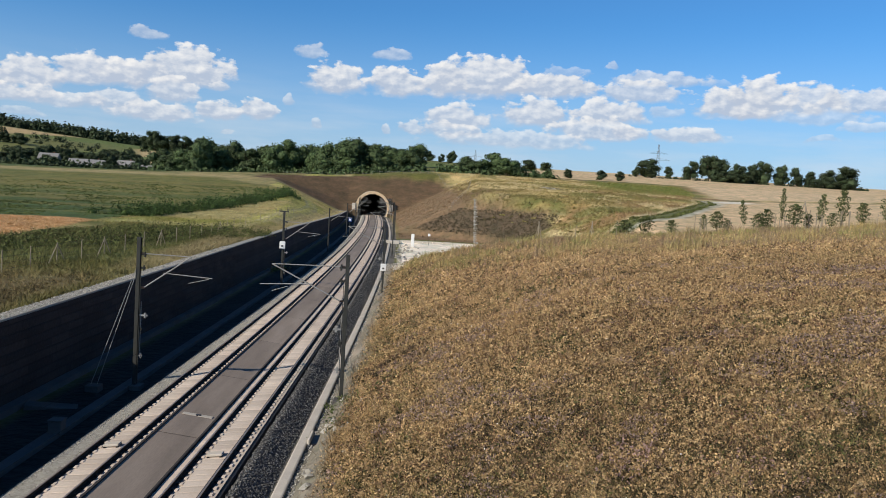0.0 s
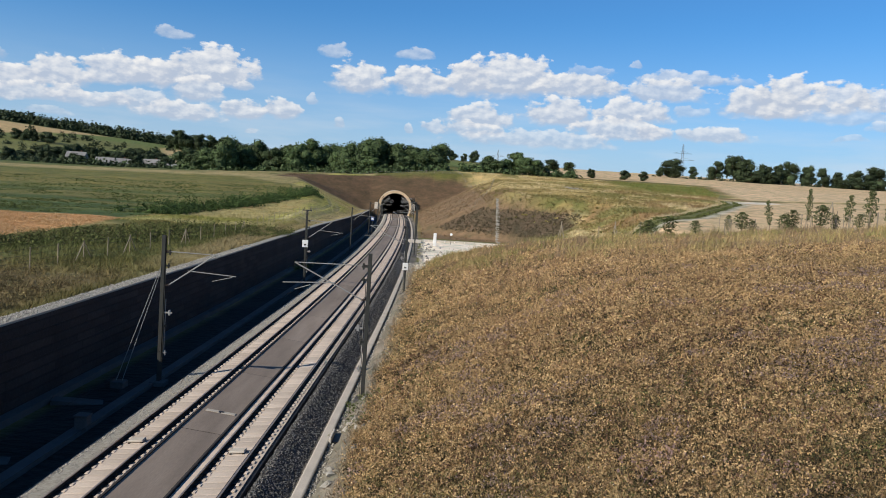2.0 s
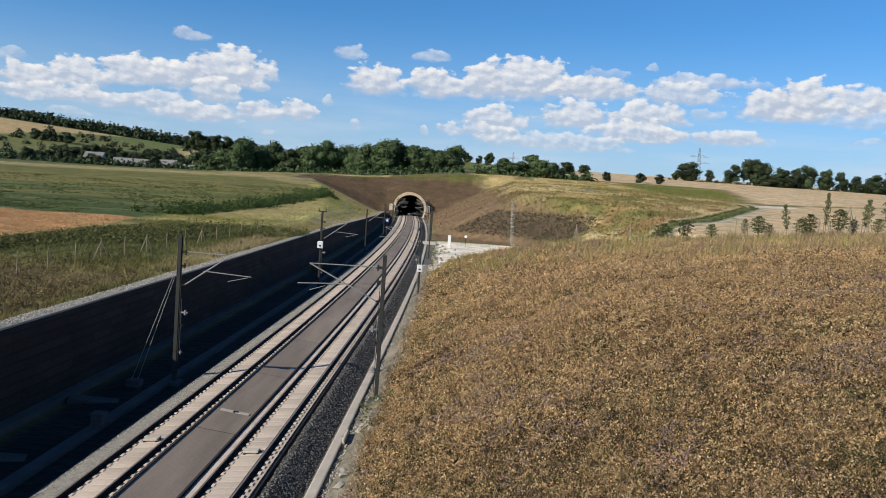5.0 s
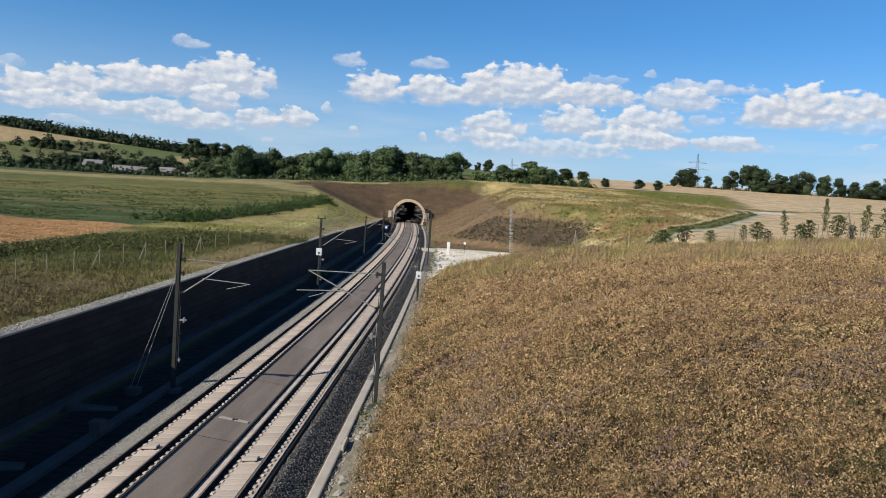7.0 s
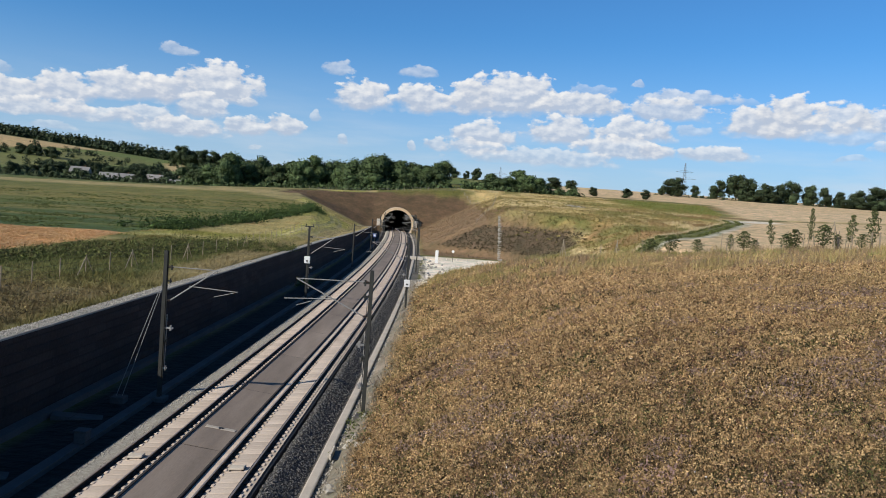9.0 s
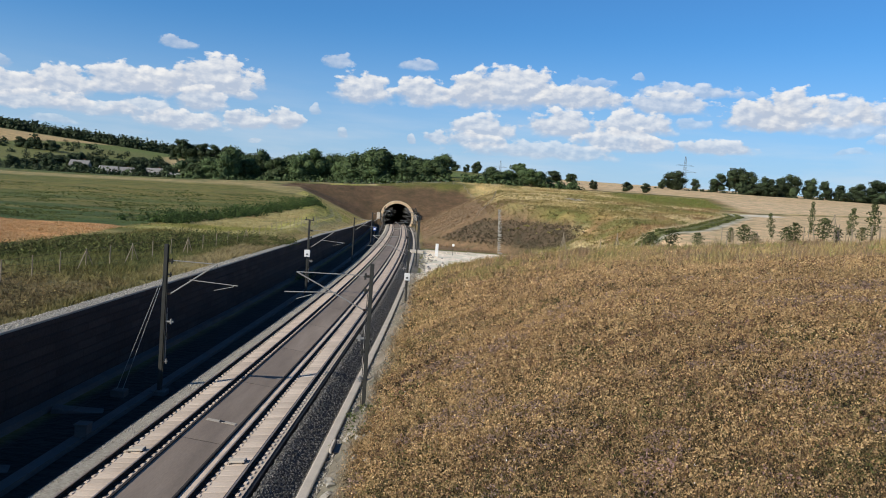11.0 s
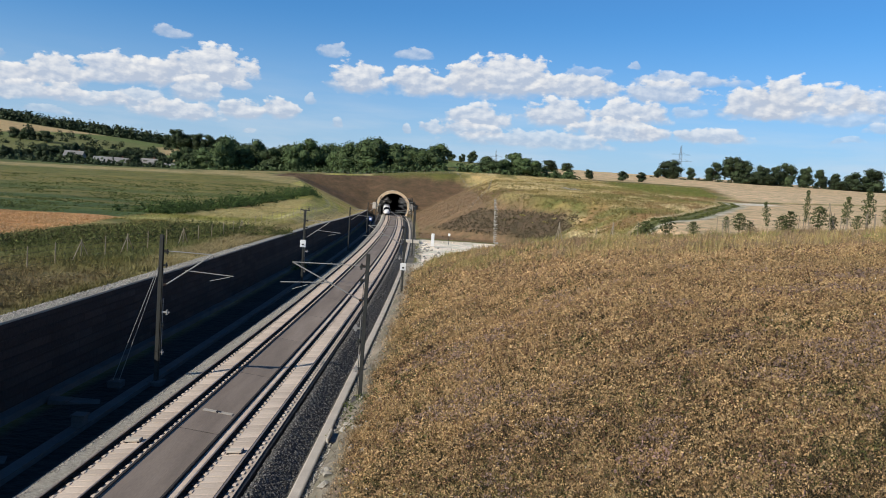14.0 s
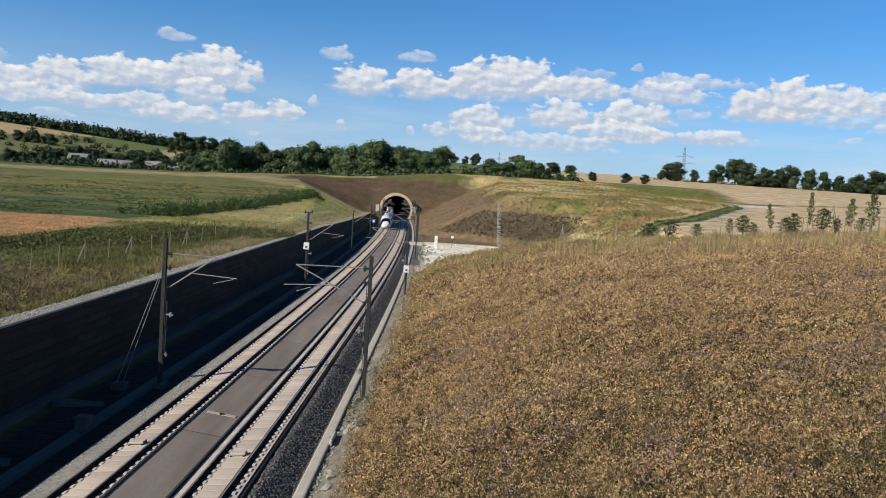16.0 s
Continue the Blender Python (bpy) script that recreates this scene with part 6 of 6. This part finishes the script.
def yard_things():
    def ground_at(x, y):
        return float(height(np.array(x), np.array(y)))
    # concrete pillar
    x, y = -1.6, 176.0
    p = root("concrete_pillar", "tall white concrete pillar at the edge of the gravel yard", "pillar", "", (x, y, ground_at(x, y)))
    bm = bmesh.new()
    box(bm, -0.34, 0.34, -0.34, 0.34, -0.3, 3.0, 0.05)
    part("shaft", bm, M_WHITE, p)
    bm = bmesh.new()
    box(bm, -0.6, 0.6, -0.6, 0.6, -0.3, 0.25, 0.05)
    part("plinth", bm, M_CONC, p)
    # sign post
    x, y = 2.0, 186.0
    p = root("sign_post", "small round white sign on a thin steel post", "sign", "", (x, y, ground_at(x, y)))
    part("post", tube(bmesh.new(), (0, 0, -0.2), (0, 0, 2.4), 0.05), M_STEEL, p)
    bm = bmesh.new()
    tube(bm, (0, -0.06, 2.4), (0, -0.03, 2.4), 0.32, sides=20)
    part("disc", bm, M_WHITE, p)
    # long kerb blocks at the edge of the yard
    for i in range(5):
        x, y = -3.0 + i * 2.4, 190.0 + i * 1.0
        bm = bmesh.new()
        box(bm, -1.1, 1.1, -0.25, 0.25, -0.2, 0.45, 0.05)
        k = part("kerb_block", bm, M_CONC)
        k.location = (x, y, ground_at(x, y))
        tagged(k, "pale concrete kerb block beside the gravel yard", "kerb", "kerb blocks")
    # barrier at the far right of the yard
    x, y = 13.2, 146.0
    z = ground_at(x, y)
    b = root("barrier", "grey wooden rail barrier beside the gravel yard", "barrier", "", (x, y, z))
    for s in (0.0, 1.6, 3.2):
        bm = bmesh.new()
        box(bm, s - 0.08, s + 0.08, -0.08, 0.08, -0.3, 1.5, 0.01)
        part("post", bm, M_WOOD, b)
    for h in (0.75, 1.35):
        bm = bmesh.new()
        box(bm, -0.15, 3.4, -0.12, -0.08, h - 0.12, h + 0.12, 0.01)
        part("rail", bm, M_WHITE, b, "pale painted rail")
    # stone cascade down the planted slope
    casc = root("stone_cascade", "pale stone drainage cascade stepping down the planted slope", "cascade")
    for i in range(34):
        y = 203.0 + i * 0.85
        x = 14.2 + i * 0.03
        bm = bmesh.new()
        box(bm, -0.5 - 0.1 * (i % 2), 0.5, -0.34, 0.34, -0.4, 0.12, 0.04)
        k = part("stone_step", bm, M_RUBBLE, casc)
        k.location = (x, y, ground_at(x, y))
    # blue signal and posts left of the mouth
    y = 205.0
    x = float(xc(y)) - 4.6
    s = root("track_sign", "small blue and white track sign on a steel post", "sign", "", (x, y, float(zt(y)) - 0.75))
    part("post", tube(bmesh.new(), (0, 0, 0), (0, 0, 4.6), 0.07), M_STEEL, s)
    bm = bmesh.new()
    box(bm, -0.4, 0.4, -0.12, -0.08, 3.6, 4.6, 0.01)
    part("panel", bm, M_BLUE, s, "blue sign panel")
    bm = bmesh.new()
    box(bm, -0.26, 0.26, -0.135, -0.121, 3.8, 4.3)
    part("bar", bm, M_WHITE, s, "white mark")
    # crossing slab between the yard and the track
    y = 187.0
    bm = bmesh.new()
    x0 = float(xc(y))
    box(bm, x0 + 3.8, x0 + 8.0, y - 2.0, y + 2.0, float(zt(y)) - 0.9, float(zt(y)) - 0.18, 0.04)
    tagged(part("crossing_slab", bm, M_CONC), "pale concrete slab leading from the yard to the track", "slab", kind="structure")


M_BLUE = material("sign_blue", (0.02, 0.07, 0.28), 0.4, 0.05, 2, 20, 0.0)


def drain_inlet():
    x, y = -4.35, 39.6
    z = float(zt(y)) - 0.75
    d = root("drain_inlet", "open concrete drain inlet beside the channel", "drain", "", (x, y, z))
    for a, b, c0, c1 in ((-0.55, -0.42, -0.9, 0.7), (0.50, 0.66, -0.9, 0.7)):
        bm = bmesh.new()
        box(bm, a, b, c0, c1, -0.4, 0.32, 0.03)
        part("side_wall", bm, M_CONC, d)
    # black fill stands in for the dark of the drain hole
    bm = bmesh.new()
    box(bm, -0.42, 0.50, -0.85, 0.62, -0.4, 0.10)
    part("basin", bm, M_BLACK, d, "black fill painting in the dark hole")
    bm = bmesh.new()
    box(bm, -0.15, 0.2, 1.0, 1.35, -0.2, 0.42, 0.06)
    box(bm, -0.26, 0.30, 0.95, 1.42, 0.40, 0.50, 0.04)
    k = part("marker_stone", bm, M_CONC)
    k.location = (x + 0.3, y, z)
    tagged(k, "white capped concrete marker stone by the drain", "stone")
    rng = np.random.RandomState(3)
    for i in range(90):
        bm = bmesh.new()
        bmesh.ops.create_icosphere(bm, subdivisions=1, radius=1)
        for v in bm.verts:
            v.co = Vector((v.co.x * 0.26, v.co.y * 0.2, v.co.z * 0.16)) * (0.55 + 0.9 * rng.rand())
        k = part("rubble_stone", bm, M_RUBBLE)
        yy = 30 + 16 * rng.rand() if i < 16 else 116 + 66 * rng.rand()
        xx = float(xc(yy)) + (6.4 if i < 16 else 7.4) + (2.0 if i < 16 else 5.0) * rng.rand() ** 2
        if i >= 16:
            k.scale = (0.7 + 1.1 * rng.rand(), 0.7 + 0.8 * rng.rand(), 0.9 + 0.8 * rng.rand())
        k.location = (xx, yy, float(height(np.array(xx), np.array(yy))) + 0.08)
        k.rotation_euler = (0, 0, rng.rand() * 6)
        tagged(k, "pale angular stone on the gravel verge", "stone", "rubble stones")


def wall_joints():
    """Rough-faced blocks of the wall, course by course; the far ones run on as plain courses."""
    w = root("wall_courses", "stacked rough-faced wall blocks with shade in their dark colour", "wall", kind="structure")
    rng = np.random.RandomState(12)
    for k in range(9):
        z0 = -0.3 + k * 0.5
        off = 0.25 * (1 - (z0 + 0.9) / 5.05)
        y = 26.0 + (k % 2) * 1.1
        while y < 92:
            e = y + 2.0 + 1.2 * rng.rand()
            p = 0.012 + 0.035 * rng.rand()
            sweep("wall_block", [(WALL + off - 0.05, z0), (WALL + off + p, z0 + 0.03), (WALL + off + p - 0.01, z0 + 0.43), (WALL + off - 0.05, z0 + 0.46)], y, e - 0.03, M_SHADEWALL, w, "", 4.0, sink=wall_sink)
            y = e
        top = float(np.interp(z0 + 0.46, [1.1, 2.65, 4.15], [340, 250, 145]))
        sweep("course", [(WALL + off - 0.05, z0), (WALL + off + 0.022, z0 + 0.02), (WALL + off + 0.012, z0 + 0.44), (WALL + off - 0.05, z0 + 0.46)], 93, max(120, top), M_SHADEWALL, w, "", 3.0)


def ditch():
    """Concrete ribs across the shaded side strip."""
    rng = np.random.RandomState(4)
    for y in (29.0, 33.5, 43.0):
        bm = bmesh.new()
        box(bm, -1.3, 1.3, -0.5, 0.5, -0.3, 0.1, 0.03)
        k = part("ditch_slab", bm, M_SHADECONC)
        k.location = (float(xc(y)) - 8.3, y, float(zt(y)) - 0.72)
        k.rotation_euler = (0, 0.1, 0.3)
        tagged(k, "weathered concrete slab across the ditch, darkened for shade", "slab", "ditch slabs")
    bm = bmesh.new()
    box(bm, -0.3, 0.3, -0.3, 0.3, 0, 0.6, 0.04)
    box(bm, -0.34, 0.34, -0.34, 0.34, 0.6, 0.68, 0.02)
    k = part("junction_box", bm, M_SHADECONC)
    k.location = (float(xc(38.2)) - 5.9, 38.2, float(zt(38.2)) - 0.55)
    tagged(k, "small concrete junction box beside the cable trough", "box")


all_trees()
woods_and_shrubs()
meadow()
slope_grass()
hill_grass()
left_grass()
stubble_rows()
all_masts()
crest_things()
wire_fence()
slope_fence("wire_fence", ((-66, 384), (-25, 388), (6, 378), (20, 340), (15.5, 280), (8.5, 233), (2.2, 228.5)), 4.0, "low wire fence on pale posts round the tunnel slope")
village()
pylon(231, 800, 45)
pylon(55.8, 900, 36)
yard_things()
drain_inlet()
ditch()
wall_joints()
scatter_stones("ballast_stones", 18000, -4.7, -3.25, lambda c: np.where(c > -4.05, -0.13, -0.14 + (c + 4.05) * 0.85), 18, 150, 0.035, M_STONE, 1, "loose pale ballast stones on the shoulder")
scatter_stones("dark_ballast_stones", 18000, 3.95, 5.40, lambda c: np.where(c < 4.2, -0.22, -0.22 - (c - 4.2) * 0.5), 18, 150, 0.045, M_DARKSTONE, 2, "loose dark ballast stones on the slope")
scatter_stones("coping_gravel", 9000, WALL - 1.0, WALL - 0.05, lambda c: 4.25 + 0 * c, 28, 92, 0.05, M_STONE, 4, "pale gravel and rubble lying along the wall top", wall_sink)
scatter_stones("verge_gravel", 9000, 5.9, 7.6, lambda c: -0.74 + 0 * c, 18, 135, 0.05, M_STONE, 3, "grey gravel between channel and meadow")
paving_panels()
track_pieces()
TRAIN = train()


def on_track(y):
    """Pose of a coach on the canted left track, its front end at y."""
    x0, x1 = (float(xc(y + d)) + LEFT_TRACK for d in (3.0, 21.0))
    turn = -math.degrees(math.atan((x1 - x0) / 18.0))
    lean = -math.degrees(math.atan(CANT))
    x = x0 - (x1 - x0) * 3.0 / 18.0
    climb = math.degrees(math.atan(float(zt(y + 21.0) - zt(y + 3.0)) / 18.0))
    return pose(x, y, float(zt(y + 3.0)) - 3.0 * math.tan(radians(climb)), 0, 0, turn) @ pose(0, 0, 0, climb, 0, 0) @ pose(0, 0, 0, 0, lean, 0)


def motions():
    """The train leaves the tunnel on the far track; its coaches follow the curve."""
    rows, trail = [], [[] for _ in COACHES]
    for i in range(33):
        t = 0.5 * i
        y = float(np.interp(t, [0, 13.5, 14, 14.5, 15, 15.5, 16], [826, 346.5, 331, 309.5, 284.5, 259, 233]))
        head = on_track(y)
        rows.append((t, head))
        for k, (_, back) in enumerate(COACHES):
            trail[k].append((t, head.inverted() @ on_track(y + back)))
    walk(TRAIN, rows)
    for (c, _), keys in zip(COACHES, trail):
        walk(c, keys)


motions()
